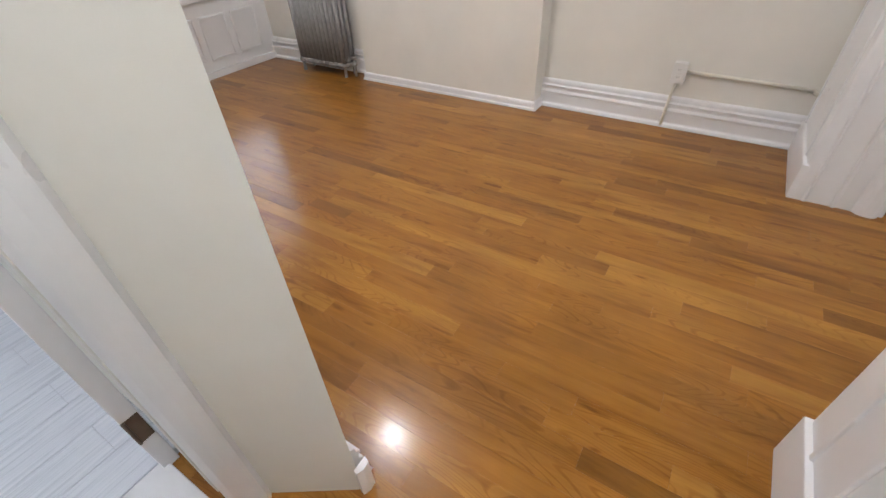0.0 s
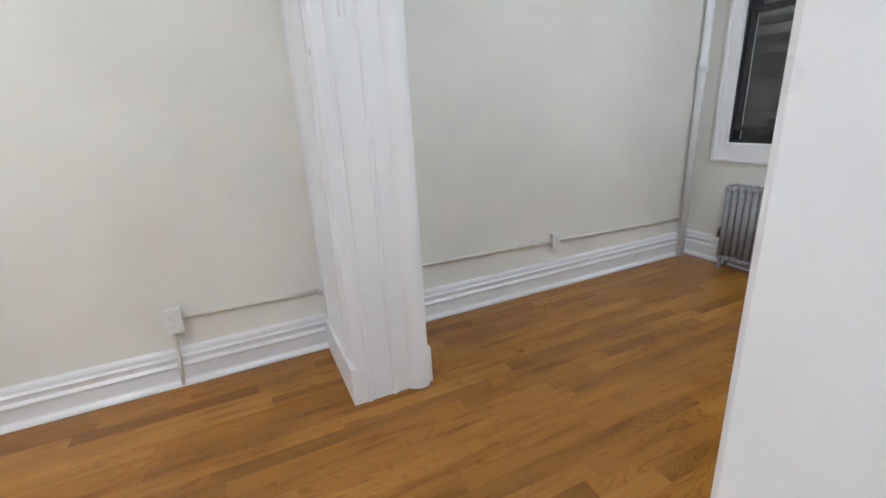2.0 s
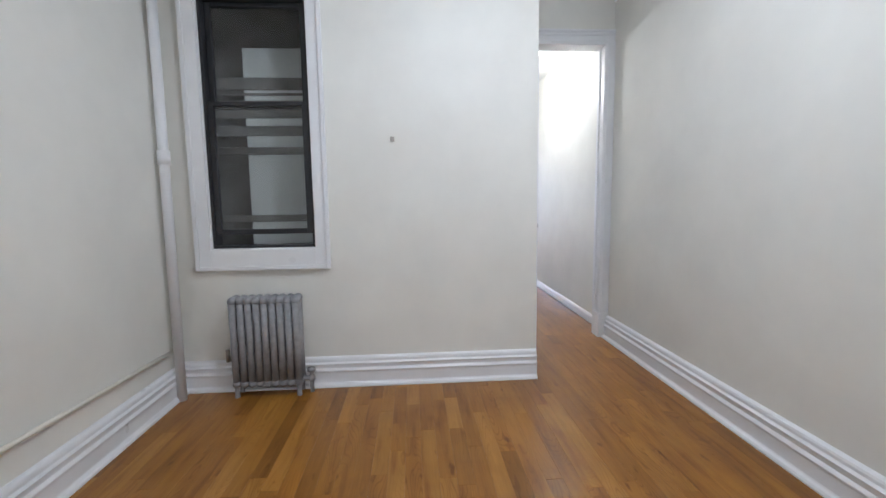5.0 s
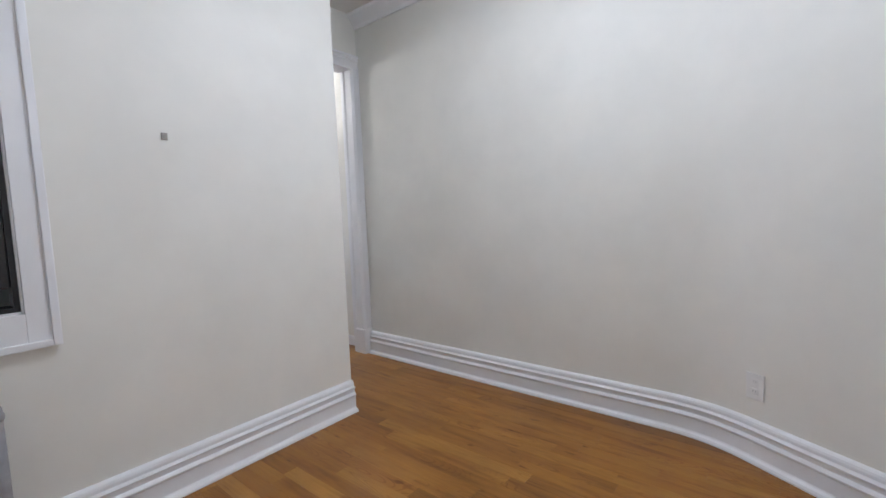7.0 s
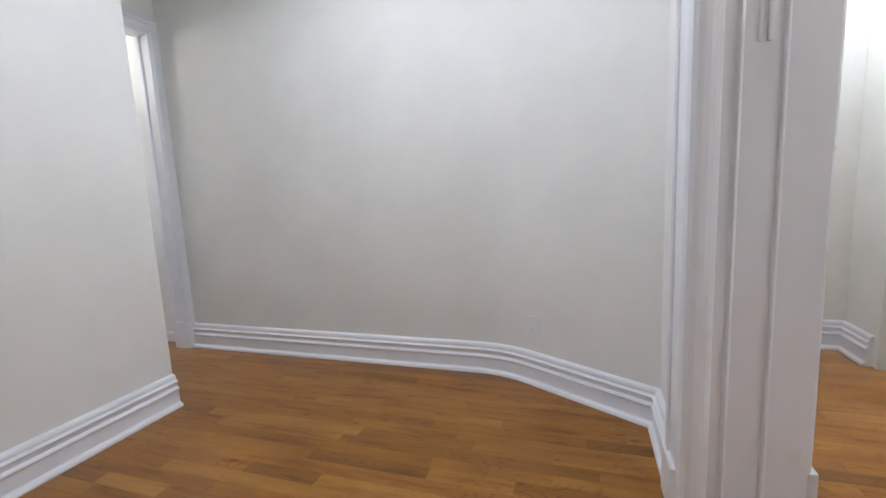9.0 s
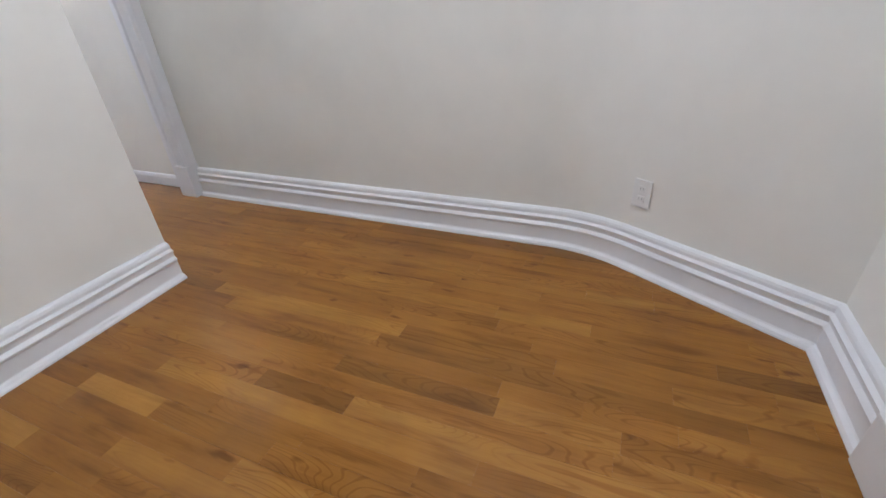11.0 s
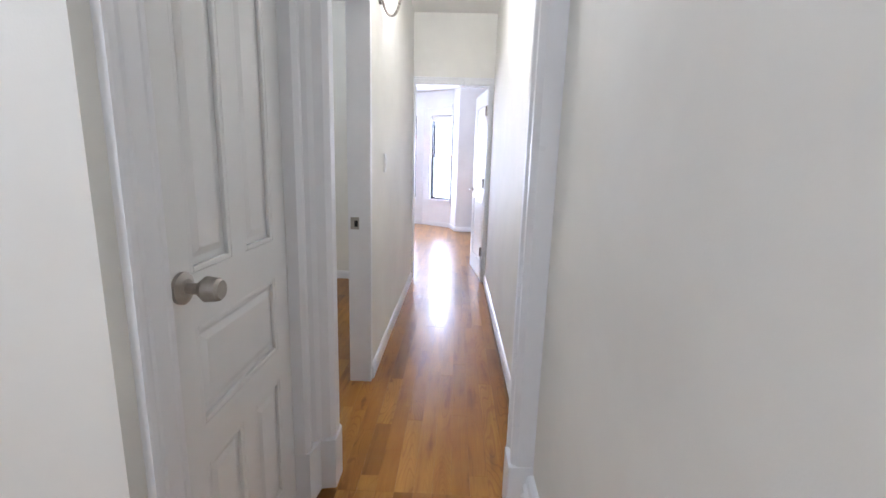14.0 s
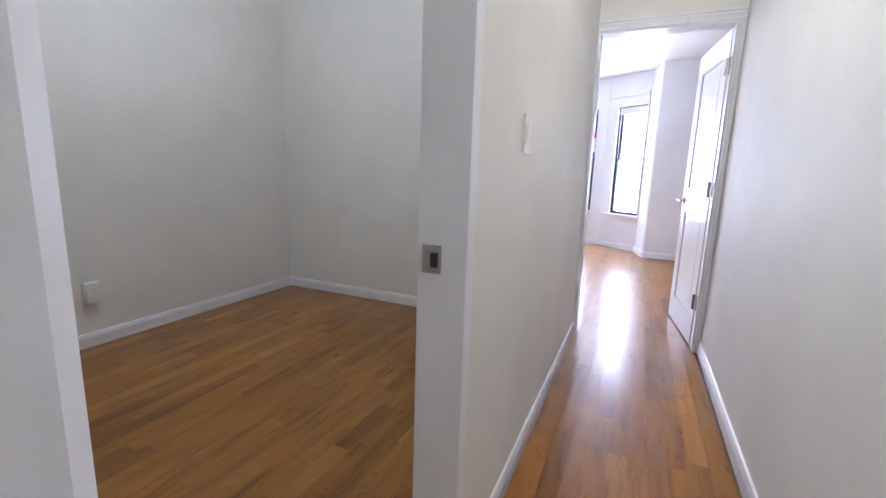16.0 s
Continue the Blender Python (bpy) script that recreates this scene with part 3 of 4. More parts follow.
# bathroom doorway: slanted casing, jamb with stop
structure("trim", prism([(-0.378, 0.171), (-0.368, 0.159), (-0.333, 0.149), (-0.295, 0.161), (-0.255, 0.186), (-0.228, 0.211), (-0.258, 0.236)], 0, 2.10), TRIM, "white rounded bathroom door casing", "door casing")
# cream colour stands in for the yellowish shade between casing and jamb
structure("trim", box(-0.418, -0.378, 0.149, 0.176, 0, 2.08), WALL, "cream strip standing in for the shade beside the bathroom jamb", "door jamb")
structure("trim", box(-0.523, -0.418, 0.156, 0.176, 0, 2.08, 0.004), TRIM, "white bathroom door jamb", "door jamb")
structure("trim", box(-0.603, -0.523, 0.161, 0.176, 0, 2.08, 0.003), TRIM, "white rabbet of the bathroom door jamb", "door jamb")
structure("trim", box(-0.615, -0.564, 0.106, 0.152, 0, 2.08, 0.003), TRIM, "white hinge stile of the bathroom door jamb", "door jamb")
hinge = thing("door_hinge", "bronze hinge leaf on the white bathroom jamb", "hinge")
part("leaf", box(-0.5645, -0.5610, 0.114, 0.149, 0.158, 0.260, 0.001), BRONZE, hinge)
part("knuckle", tube((-0.562, 0.110, 0.158), (-0.562, 0.110, 0.260), 0.005), BRONZE, hinge)
structure("trim", prism([(-0.032, 0.360), (-0.020, 0.357), (-0.012, 0.376), (-0.014, 0.398), (-0.032, 0.405)], 0, 0.13), TRIM, "white baseboard end chip at the wall corner", "baseboard")


# ---- windows of the two rooms ----
def picture_casing(x, sx, y0, y1, z0, z1, w, label, low):
    """Flat window casing on a wall at x facing sx."""
    bm = bmesh.new()
    t = 0.022
    xa, xb = sorted((x, x + sx * t))
    for a0, a1, c0, c1 in ((y0 - w, y0, z0 - low, z1 + w), (y1, y1 + w, z0 - low, z1 + w), (y0, y1, z1, z1 + w), (y0, y1, z0 - low, z0)):
        add_box(bm, xa, xb, a0, a1, c0, c1, 0.003)
    xa, xb = sorted((x + sx * t, x + sx * (t + 0.014)))
    o = 0.022
    for a0, a1, c0, c1 in ((y0 - w - 0.004, y0 - w + o, z0 - low - 0.004, z1 + w + 0.004), (y1 + w - o, y1 + w + 0.004, z0 - low - 0.004, z1 + w + 0.004),
                           (y0 - w + o, y1 + w - o, z1 + w - o, z1 + w + 0.004), (y0 - w + o, y1 + w - o, z0 - low - 0.004, z0 - low + o)):
        add_box(bm, xa, xb, a0, a1, c0, c1, 0.004)
    # reveal lining
    xa, xb = sorted((x - sx * 0.010, x + sx * 0.004))
    for a0, a1, c0, c1 in ((y0 - 0.002, y0 + 0.006, z0, z1), (y1 - 0.006, y1 + 0.002, z0, z1), (y0, y1, z0 - 0.002, z0 + 0.006), (y0, y1, z1 - 0.006, z1 + 0.002)):
        add_box(bm, xa, xb, a0, a1, c0, c1)
    return structure("trim", bm, TRIM, label, "window casing")


picture_casing(3.945, -1, 2.325, 2.965, 0.905, 2.42, 0.087, "white moulded casing round the airshaft window", 0.125)
sash_window("window_airshaft", "dark double-hung window onto a grey airshaft", turned(3.956, 2.965, -90) @ pose(0, 0, 0), 0.64, 0.905, 2.42, rail=1.79, fw=0.032, lift=0.07)
sash_window("window_living", "black double-hung window with bright daylight", turned(-3.64, 2.12, 90), 0.93, 0.66, 2.35, fw=0.03)
structure("window_sill", box(-3.67, -3.54, 2.07, 3.12, 0.61, 0.655, 0.008), TRIM, "white window sill over the panelled apron", "window sill")
ap = bmesh.new()
add_box(ap, -3.59, -3.575, 2.08, 3.20, 0.0, 0.61)
structure("trim", ap, TRIM, "white backing board under the living room window", "wainscot")
for i in range(3):
    y0 = 2.15 + i * 0.32
    fr = bmesh.new()
    for a0, a1, c0, c1 in ((y0, y0 + 0.02, 0.14, 0.50), (y0 + 0.25, y0 + 0.27, 0.14, 0.50), (y0 + 0.02, y0 + 0.25, 0.14, 0.16), (y0 + 0.02, y0 + 0.25, 0.48, 0.50)):
        add_box(fr, -3.575, -3.563, a0, a1, c0, c1, 0.004)
    structure("trim", fr, TRIM, "white raised panel moulding under the window", "wainscot")
structure("trim", box(-3.575, -3.553, 2.08, 3.18, 0.0, 0.06, 0.004), TRIM, "white base strip under the window panelling", "baseboard")
for ya, yb in ((2.0, 2.115), (3.06, 3.16)):
    structure("trim", box(-3.59, -3.55, ya, yb, 0.656, 2.40, 0.005), TRIM, "white living room window casing", "window casing")
structure("trim", box(-3.59, -3.55, 2.0, 3.16, 2.40, 2.52, 0.005), TRIM, "white living room window head casing", "window casing")

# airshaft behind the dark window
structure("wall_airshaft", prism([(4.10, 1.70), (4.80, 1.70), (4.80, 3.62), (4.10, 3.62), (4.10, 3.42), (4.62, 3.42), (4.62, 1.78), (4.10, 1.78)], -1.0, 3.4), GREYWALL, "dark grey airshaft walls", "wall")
structure("trim", box(4.36, 4.40, 1.80, 2.858, 0.2, 2.25), PALEWALL, "pale panel across the airshaft", "wall panel")
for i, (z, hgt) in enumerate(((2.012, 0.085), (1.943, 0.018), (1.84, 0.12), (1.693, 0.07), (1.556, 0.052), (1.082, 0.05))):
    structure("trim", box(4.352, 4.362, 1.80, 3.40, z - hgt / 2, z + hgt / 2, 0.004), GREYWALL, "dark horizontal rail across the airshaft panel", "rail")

# ---- doors ----
def panelled_door(name, label, w, h, t, m, panels):
    """A stile-and-rail door along local x from 0 to w, its face at local y 0, thickness to +y. panels: (x0, x1, z0, z1)."""
    door = thing(name, label, "door")
    xs = sorted({p[0] for p in panels} | {p[1] for p in panels})
    part("core", box(0.002, w - 0.002, 0.012, t - 0.012, 0.004, h - 0.002), DOOR, door)
    fr = bmesh.new()
    zs = sorted({0.0, h} | {p[2] for p in panels} | {p[3] for p in panels})
    cols = sorted({0.0, w} | set(xs))
    for i in range(len(cols) - 1):
        for j in range(len(zs) - 1):
            cx, cz = (cols[i] + cols[i + 1]) / 2, (zs[j] + zs[j + 1]) / 2
            if not any(p[0] < cx < p[1] and p[2] < cz < p[3] for p in panels):
                add_box(fr, cols[i], cols[i + 1], 0, 0.0125, zs[j], zs[j + 1])
                add_box(fr, cols[i], cols[i + 1], t - 0.0125, t, zs[j], zs[j + 1])
    bmesh.ops.remove_doubles(fr, verts=fr.verts, dist=1e-5)
    part("frame", fr, DOOR, door)
    for x0, x1, z0, z1 in panels:
        pn = bmesh.new()
        for ys in (0.012, t - 0.012):
            s = 1 if ys < t / 2 else -1
            lo, hi = 0.030, 0.014
            r0 = [pn.verts.new((x, ys - s * 0.001, z)) for x, z in ((x0 + lo, z0 + lo), (x1 - lo, z0 + lo), (x1 - lo, z1 - lo), (x0 + lo, z1 - lo))]
            r1 = [pn.verts.new((x, ys - s * 0.007, z)) for x, z in ((x0 + lo + 0.018, z0 + lo + 0.018), (x1 - lo - 0.018, z0 + lo + 0.018), (x1 - lo - 0.018, z1 - lo - 0.018), (x0 + lo + 0.018, z1 - lo - 0.018))]
            for k in range(4):
                pn.faces.new((r0[k], r0[(k + 1) % 4], r1[(k + 1) % 4], r1[k]))
            pn.faces.new(r1)
            # ogee bead round the panel
            ya, yb = sorted((ys, ys - s * 0.0115))
            for a0, a1, c0, c1 in ((x0, x0 + hi, z0, z1), (x1 - hi, x1, z0, z1), (x0 + hi, x1 - hi, z0, z0 + hi), (x0 + hi, x1 - hi, z1 - hi, z1)):
                add_box(pn, a0, a1, ya, yb, c0, c1, 0.003)
        part("panel", pn, DOOR, door)
    door.matrix_world = m
    return door


d1 = panelled_door("closet_door", "closed white panelled closet door with a round knob", 0.62, 2.085, 0.04, pose(4.095, 0.925, 0.008),
                   [(0.10, 0.275, 1.02, 1.96), (0.345, 0.52, 1.02, 1.96), (0.10, 0.52, 0.66, 0.90), (0.10, 0.275, 0.14, 0.56), (0.345, 0.52, 0.14, 0.56)])
kn = bmesh.new()
add_tube(kn, (0.065, -0.014, 1.0), (0.065, -0.044, 1.0), 0.012, 20)
add_tube(kn, (0.065, -0.040, 1.0), (0.065, -0.054, 1.0), 0.016, 32, 0.027)
add_tube(kn, (0.065, -0.054, 1.0), (0.065, -0.080, 1.0), 0.027, 32, 0.024)
add_tube(kn, (0.065, -0.080, 1.0), (0.065, -0.086, 1.0), 0.024, 32, 0.019)
kb = part("knob", kn, STEEL, d1, "brushed nickel knob")
rs = bmesh.new()
add_tube(rs, (0.065, 0.0, 1.0), (0.065, -0.008, 1.0), 0.034, 24)
add_tube(rs, (0.065, -0.008, 1.0), (0.065, -0.014, 1.0), 0.034, 24, 0.020)
part("rosette", rs, STEEL, kb)

d3 = panelled_door("hall_end_door", "open white panelled door with a lever handle", 0.735, 2.038, 0.035, turned(8.05, 0.068, 7.0) @ pose(0, -0.035, 0.010),
                   [(0.11, 0.625, 1.05, 1.90), (0.11, 0.625, 0.18, 0.88)])
for z in (0.323, 1.073, 1.821):
    hg = bmesh.new()
    add_tube(hg, (8.034, 0.080, z - 0.05), (8.034, 0.080, z + 0.05), 0.009, 12)
    add_box(hg, 7.992, 8.030, 0.0635, 0.0665, z - 0.05, z + 0.05)
    hg.transform(d3.matrix_world.inverted())
    part("hinge", hg, STEEL, d3, "satin nickel hinge")
lv = bmesh.new()
for s, y in ((1, 0.035), (-1, 0.0)):
    add_tube(lv, (0.675, y, 0.96), (0.675, y + s * 0.012, 0.96), 0.026, 20)
    add_tube(lv, (0.675, y + s * 0.012, 0.96), (0.675, y + s * 0.05, 0.96), 0.010)
    add_tube(lv, (0.68, y + s * 0.048, 0.96), (0.565, y + s * 0.048, 0.955), 0.009, 12, 0.007)
part("lever_handle", lv, STEEL, d3, "nickel lever handle")

st = thing("strike_plate", "nickel latch plate let into the bedroom door jamb", "strike plate")
part("plate", box(5.6555, 5.6605, 0.890, 0.937, 0.905, 0.972, 0.001), STEEL, st)
# no real hole: its shade is a near-black block on the plate
part("latch_hole", box(5.6535, 5.657, 0.897, 0.915, 0.920, 0.954), SHADE_PRINT_BLACK, st, "near-black block standing in for the shade in the latch hole")


# ---- radiators ----
def radiator(name, label, n, pitch, depth, h, m, mat, columns=3, foot=0.075):
    """A cast-iron column radiator along local x, its back towards +y."""
    rad = thing(name, label, "radiator")
    r = pitch * 0.455
    sec = None
    for i in range(n):
        x = pitch * (i + 0.5)
        if sec is None:
            bm = bmesh.new()
            z0 = foot
            for k in range(columns):
                y = depth * (k + 0.5) / columns
                add_tube(bm, (0, y, z0 + 0.03), (0, y, h - 0.03), r, 10)
            for z in (z0 + 0.025, h - 0.028):
                add_tube(bm, (0, r, z), (0, depth - r, z), r * 1.22, 12)
                add_ball(bm, (0, r, z), r * 1.22)
                add_ball(bm, (0, depth - r, z), r * 1.22)
            sec = part("section", bm, mat, rad, "", True)
            sec.location = (x, 0, 0)
        else:
            o = new("section", sec.data)
            o.parent = rad
            o.location = (x, 0, 0)
    for z in (foot + 0.025, h - 0.028):
        part("nipple_pipe", tube((0.0, depth / 2, z), (n * pitch, depth / 2, z), r * 0.9, 10), mat, rad)
    for x in (pitch * 0.5, pitch * (n - 0.5)):
        for y in (depth * 0.15, depth * 0.85):
            part("foot", tube((x, y, 0.0), (x, y, foot + 0.02), 0.016, 10, 0.011), mat, rad)
    v = bmesh.new()
    x = n * pitch
    add_tube(v, (x - 0.01, depth / 2, foot + 0.03), (x + 0.055, depth / 2, foot + 0.03), 0.016, 12)
    add_tube(v, (x + 0.045, depth / 2, 0.0), (x + 0.045, depth / 2, foot + 0.075), 0.013, 12)
    add_ball(v, (x + 0.045, depth / 2, foot + 0.03), 0.024)
    add_tube(v, (x + 0.045, depth / 2, foot + 0.075), (x + 0.045, depth / 2, foot + 0.095), 0.026, 14)
    part("valve", v, mat, rad, "silver painted steam valve", True)
    av = bmesh.new()
    add_tube(av, (-0.035, depth / 2, h * 0.36), (0.01, depth / 2, h * 0.36), 0.006, 8)
    add_tube(av, (-0.035, depth / 2, h * 0.34), (-0.035, depth / 2, h * 0.46), 0.013, 12)
    part("air_valve", av, STEEL, rad, "small nickel air valve", True)
    rad.matrix_world = m
    return rad


radiator("radiator", "silver-grey cast iron radiator below the airshaft window", 9, 0.047, 0.12, 0.63, turned(3.79, 2.838, -90), SILVER, 3, 0.06)
radiator("radiator", "dark silver cast iron radiator in the window alcove", 12, 0.047, 0.17, 0.68, pose(-2.98, 2.965, 0), DARKRAD, 3, 0.075)

# ---- pipes, conduit, outlets ----
pipe = thing("steam_riser_pipe", "white painted steam riser pipe in the corner", "pipe")
part("tube", tube((3.805, 3.142, 0.0), (3.85, 3.150, H), 0.027, 20), TRIM, pipe, "", True)
part("collar", tube((3.829, 3.146, 1.42), (3.830, 3.146, 1.50), 0.034, 20), TRIM, pipe, "", True)


def conduit(points, label, r=0.011):
    c = thing("surface_conduit", label, "conduit")
    for a, b in zip(points, points[1:]):
        bm = tube(a, b, r, 10)
        add_ball(bm, b, r)
        part("raceway", bm, IVORY, c, "", True)
    return c


conduit([(0.25, 3.187, 0.350), (0.90, 3.187, 0.335), (0.93, 3.182, 0.31), (0.97, 3.182, 0.295)], "cream painted conduit running from the outlet to the opening")
conduit([(1.265, 3.187, 0.366), (2.50, 3.187, 0.338), (3.82, 3.187, 0.302)], "long cream painted conduit above the baseboard")
conduit([(0.205, 3.187, 0.28), (0.20, 3.160, 0.20), (0.19, 3.152, 0.012)], "short white conduit dropping over the baseboard to the floor", 0.009)


def outlet(label, m, surface=0.045, w=0.075, h=0.118, group="outlets"):
    """A wall box with a duplex outlet; local x along the wall, +y out of it."""
    o = thing("wall_outlet", label, "outlet", group)
    if surface > 0.02:
        part("box", box(-w / 2, w / 2, 0, surface, -h / 2, h / 2, 0.004), PLASTIC, o)
    part("cover_plate", box(-w / 2 - 0.002, w / 2 + 0.002, surface, surface + 0.006, -h / 2 - 0.002, h / 2 + 0.002, 0.002), PLASTIC, o)
    for z in (-0.022, 0.022):
        rc = part("receptacle", box(-0.016, 0.016, surface + 0.005, surface + 0.008, z - 0.014, z + 0.014, 0.002), PLASTIC, o)
        # slots are thin raised boxes, their inner shade given as grey colour
        sl = bmesh.new()
        for x in (-0.006, 0.006):
            add_box(sl, x - 0.001, x + 0.001, surface + 0.0078, surface + 0.0084, z - 0.003, z + 0.006)
        part("slots", sl, SLOT_SHADE, rc)
    o.matrix_world = m
    return o


outlet("white surface-mounted outlet box above the baseboard", turned(0.212, 3.20, 180) @ pose(0, 0, 0.345))
outlet("white surface-mounted outlet box on the conduit", turned(2.527, 3.20, 180) @ pose(0, 0, 0.346) @ Matrix.Scale(0.82, 4))
outlet("flat white outlet on the slanted wall", turned(1.940, 0.1622, -29.9) @ pose(0, 0, 0.350), 0.003)
outlet("white outlet box low on the bedroom wall", turned(6.225, 3.50, 180) @ pose(0, 0, 0.345))

sw = thing("light_switch", "white light switch plate on the hall wall", "switch")
part("cover_plate", box(6.125, 6.20, 0.826, 0.835, 1.205, 1.325, 0.003), PLASTIC, sw)
part("toggle", box(6.150, 6.175, 0.821, 0.828, 1.232, 1.298, 0.002), PLASTIC, sw)

an = thing("wall_anchor", "small grey screw anchor remaining in the cream wall", "wall anchor")
part("plug", box(3.938, 3.946, 1.817, 1.841, 1.562, 1.592, 0.002), plain("grey_filler", (0.36, 0.34, 0.31), 0.8), an)


# ---- ceiling lights ----
def ceiling_light(x, y, z, r, label):
    c = thing("ceiling_light", label, "ceiling light", "ceiling lights")
    part("base_plate", tube((x, y, z - 0.03), (x, y, z), r * 0.7, 24), STEEL, c)
    bm = bmesh.new()
    add_ball(bm, (x, y, z - 0.03), r, 1, 1, 0.35)
    part("diffuser", bm, GLOW, c, "lit opal glass bowl", True)
    return c


ceiling_light(*LIVING_LAMP, H, 0.16, "flush opal ceiling light, lit, in the living room")
# the bay room body is unseen and only goes with the added fill
ceiling_light(10.3, 1.3, FZ, 0.14, "unseen opal ceiling light, added to go with the bay room fill light")
ceiling_light(*BEDROOM_LAMP, 2.80, 0.14, "flush opal ceiling light, lit, in the bedroom")
ceiling_light(*ROOM_LAMP, H, 0.16, "flush opal ceiling light, lit, in the middle room")
# body for the added entry fill, out of view
ceiling_light(0.5, -0.25, H, 0.13, "unseen opal ceiling light, added to go with the entry fill light")
# unseen body to match the bathroom fill
ceiling_light(-1.3, -0.35, H, 0.13, "unseen opal ceiling light, added to go with the bathroom fill light")

# ---- sconce in the hall: a back plate, a swan-neck arm and an opal bell open upwards ----
sc = thing("wall_sconce", "lit wall sconce with a curved nickel arm and opal bell", "wall lamp")
SX, SY = HALL_LAMP
part("back_plate", add_tube(tube((SX, 0.836, 2.20), (SX, 0.822, 2.20), 0.055, 24), (SX, 0.823, 2.20), (SX, 0.812, 2.20), 0.03, 20), STEEL, sc)
arm = bmesh.new()
neck = [(SX, 0.815 - 0.10 * (1 - math.cos(radians(a))) / 2, 2.20 - 0.115 * math.sin(radians(a))) for a in range(0, 181, 15)]
for a, b in zip(neck, neck[1:]):
    add_tube(arm, a, b, 0.008, 10)
    add_ball(arm, b, 0.008)
part("arm", arm, STEEL, sc, "curved nickel arm", True)
part("socket", tube((SX, SY, 2.19), (SX, SY, 2.225), 0.02, 16), STEEL, sc)
bell = bmesh.new()
rows = []
for r, z in ((0.022, 2.225), (0.045, 2.218), (0.060, 2.20), (0.068, 2.18), (0.078, 2.162), (0.074, 2.162), (0.064, 2.18), (0.056, 2.197), (0.042, 2.213), (0.020, 2.220)):
    rows.append([bell.verts.new((SX + r * math.cos(k * math.pi / 12), SY + r * math.sin(k * math.pi / 12), 2.205 + 1.7 * (2.225 - z))) for k in range(24)])
for p, q in zip(rows, rows[1:]):
    for k in range(24):
        bell.faces.new((p[k], p[(k + 1) % 24], q[(k + 1) % 24], q[k]))
part("shade", bell, GLOW, sc, "lit opal glass bell shade", True)

# sign in the bay window
sg = thing("window_sign", "red, white and blue sign card hung in the bay window", "sign")
part("card", box(12.424, 12.429, 1.215, 1.50, 1.43, 1.83), SIGN_W, sg)
part("red_band", box(12.420, 12.424, 1.215, 1.50, 1.74, 1.83), SIGN_R, sg)
part("blue_band", box(12.420, 12.424, 1.215, 1.50, 1.43, 1.51), SIGN_B, sg)
for z in (1.68, 1.62, 1.56):
    part("print_line", box(12.421, 12.424, 1.25, 1.45, z - 0.010, z + 0.010), SHADE_PRINT_BLACK, sg)

# ---- floors ----
floor = structure("floor", prism([(-4.0, -1.0), (8.07, -1.0), (8.07, -1.62), (13.6, -1.62), (13.6, 3.7), (-4.0, 3.7)], -0.10, -0.010), SUB, "strip oak floor, varnished and glossy", "floor")

STRIP = 0.075
LENGTHS = (0.26, 0.36, 0.46, 0.58, 0.74, 0.95, 1.20)
rng = random.Random(7)


def strip_mesh(length):
    g, b = 0.00005, 0.0004
    bm = bmesh.new()
    x0, x1, y0, y1 = g, length - g, g, STRIP - g
    lo = [bm.verts.new((x, y, -0.010)) for x, y in ((x0, y0), (x1, y0), (x1, y1), (x0, y1))]
    hi = [bm.verts.new((x, y, -b)) for x, y in ((x0, y0), (x1, y0), (x1, y1), (x0, y1))]
    tp = [bm.verts.new((x, y, 0.0)) for x, y in ((x0 + b, y0 + b), (x1 - b, y0 + b), (x1 - b, y1 - b), (x0 + b, y1 - b))]
    for k in range(4):
        j = (k + 1) % 4
        bm.faces.new((lo[k], lo[j], hi[j], hi[k]))
        bm.faces.new((hi[k], hi[j], tp[j], tp[k]))
    bm.faces.new(tp)
    bmesh.ops.recalc_face_normals(bm, faces=bm.faces)
    me = bpy.data.meshes.new("plank")
    bm.to_mesh(me)
    bm.free()
    me.materials.append(OAK)
    return me


MESHES = {n: strip_mesh(n) for n in LENGTHS}
rest_v, rest_f = [], []
singles = 0


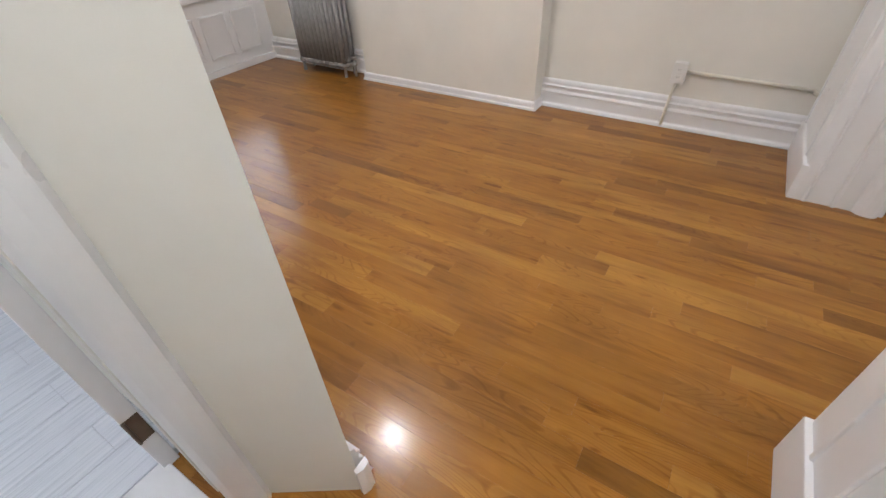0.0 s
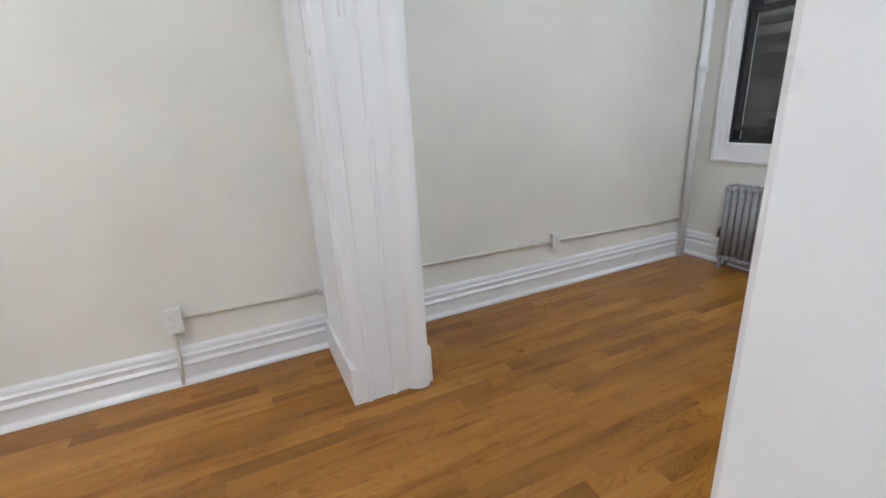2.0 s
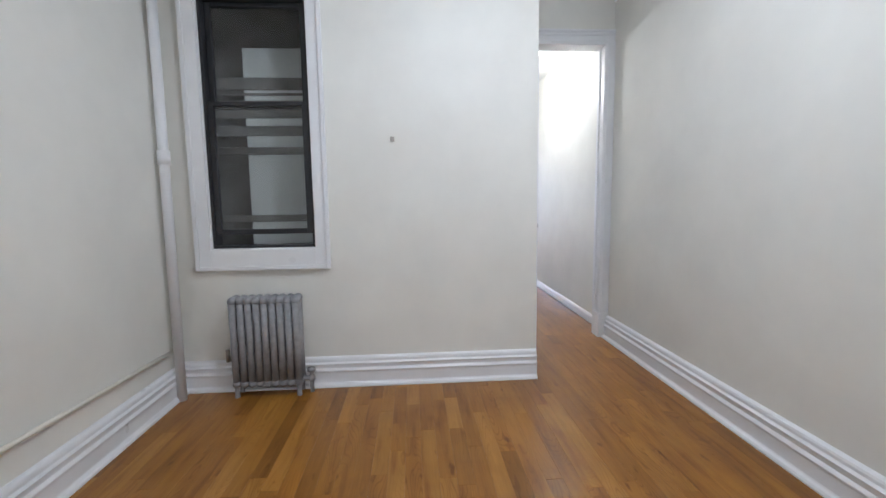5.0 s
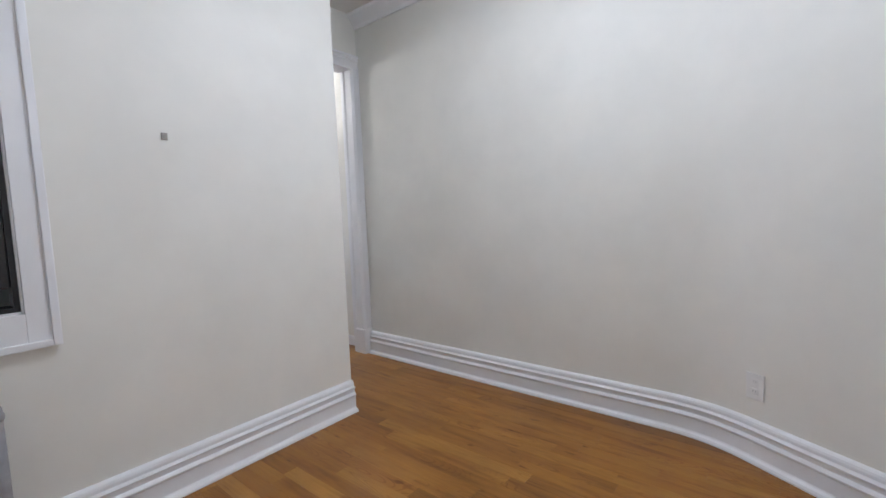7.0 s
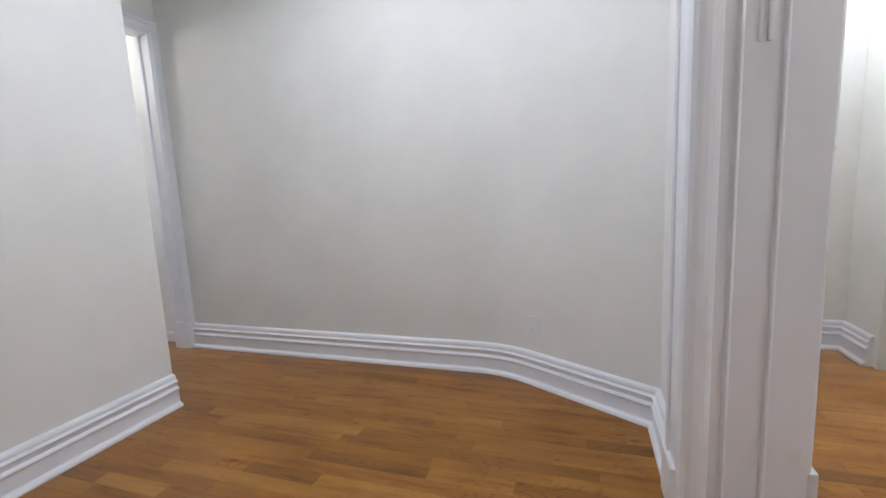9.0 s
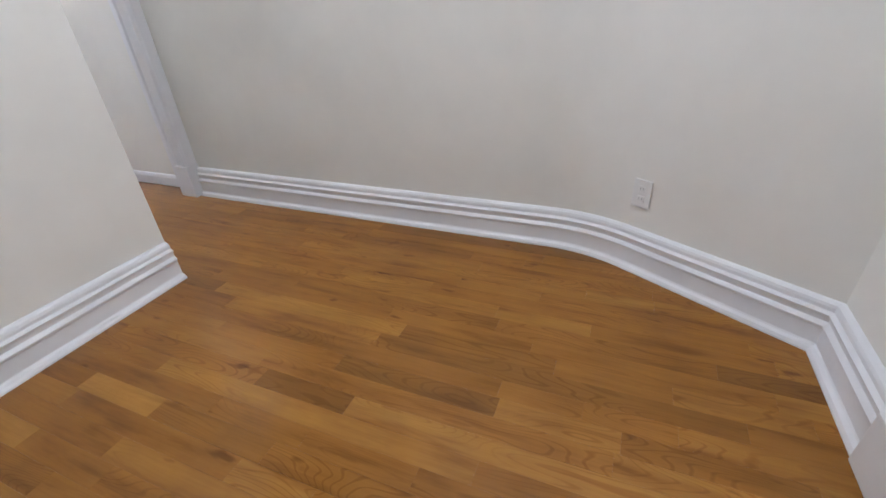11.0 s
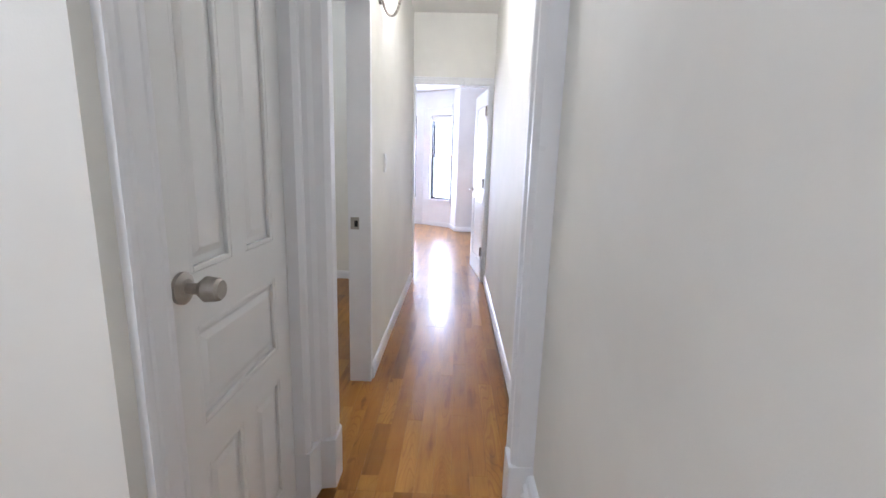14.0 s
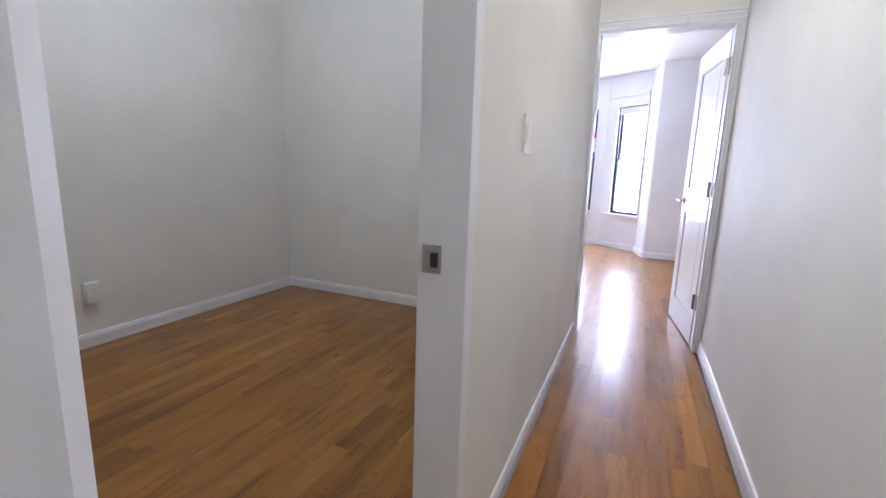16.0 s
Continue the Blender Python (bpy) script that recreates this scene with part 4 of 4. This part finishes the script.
def lay(x_from, x_to, y_from, y_to, near):
    """Boards along x in staggered rows; those inside near (x0, x1, y0, y1) are objects of their own."""
    global singles
    rows = int(math.ceil((y_to - y_from) / STRIP))
    for r in range(rows):
        y = y_from + r * STRIP
        x = x_from - rng.uniform(0, 0.9)
        while x < x_to:
            n = rng.choice(LENGTHS)
            c = x + n / 2
            if x + n <= x_from + 0.02:
                x += n
                continue
            if near and near[0] < c < near[1] and near[2] < y < near[3] and singles < 300:
                o = new("plank", MESHES[n])
                o.parent = floor
                o.location = (x, y, rng.uniform(-0.0003, 0.0003))
                o.rotation_euler = (radians(rng.uniform(-0.22, 0.22)), 0, 0)
                singles += 1
            else:
                base = len(rest_v)
                dz, tilt = rng.uniform(-0.0003, 0.0003), radians(rng.uniform(-0.06, 0.06))
                xa, xb = max(x, x_from), min(x + n, x_to)
                rest_v.extend((xa + v.co.x * (xb - xa) / n, v.co.y + y, v.co.z + dz + tilt * v.co.y) for v in MESHES[n].vertices)
                rest_f.extend(tuple(base + i for i in p.vertices) for p in MESHES[n].polygons)
            x += n


lay(-3.59, 4.80, 0.045, 3.20, (-0.6, 3.2, 0.70, 2.2))
lay(4.80, 13.4, 0.045, 3.55, None)
lay(-0.33, 1.40, 0.045 - 12 * STRIP, 0.045, None)
lay(8.07, 12.6, 0.045 - 20 * STRIP, 0.045, None)
me = bpy.data.meshes.new("planks")
me.from_pydata(rest_v, [], rest_f)
me.materials.append(OAK)
rest = new("planks", me)
rest.parent = floor
tagged(rest, "", "", "", "stuff")

# bathroom floor: long grey tiles and a marble saddle
bath = structure("floor_bathroom", box(-2.15, -0.58, -0.80, 0.175, -0.02, 0.002), GROUT, "grey wood-look tile floor in the bathroom", "floor")
for c in range(10):
    x = -2.098 + c * 0.15
    joints = [-0.798] + [y for y in (-0.539 + (c % 2) * 0.12, 0.061 + (c % 2) * 0.12) if y < 0.12] + [0.170]
    for ya, yb in zip(joints, joints[1:]):
        part("tile", box(x + 0.001, x + 0.149, ya + 0.001, yb - 0.001, 0.001, 0.008, 0.001), TILE, bath)
structure("threshold", box(-0.593, -0.363, -0.42, 0.126, -0.01, 0.012, 0.004), MARBLE, "white marble saddle at the bathroom door", "threshold")
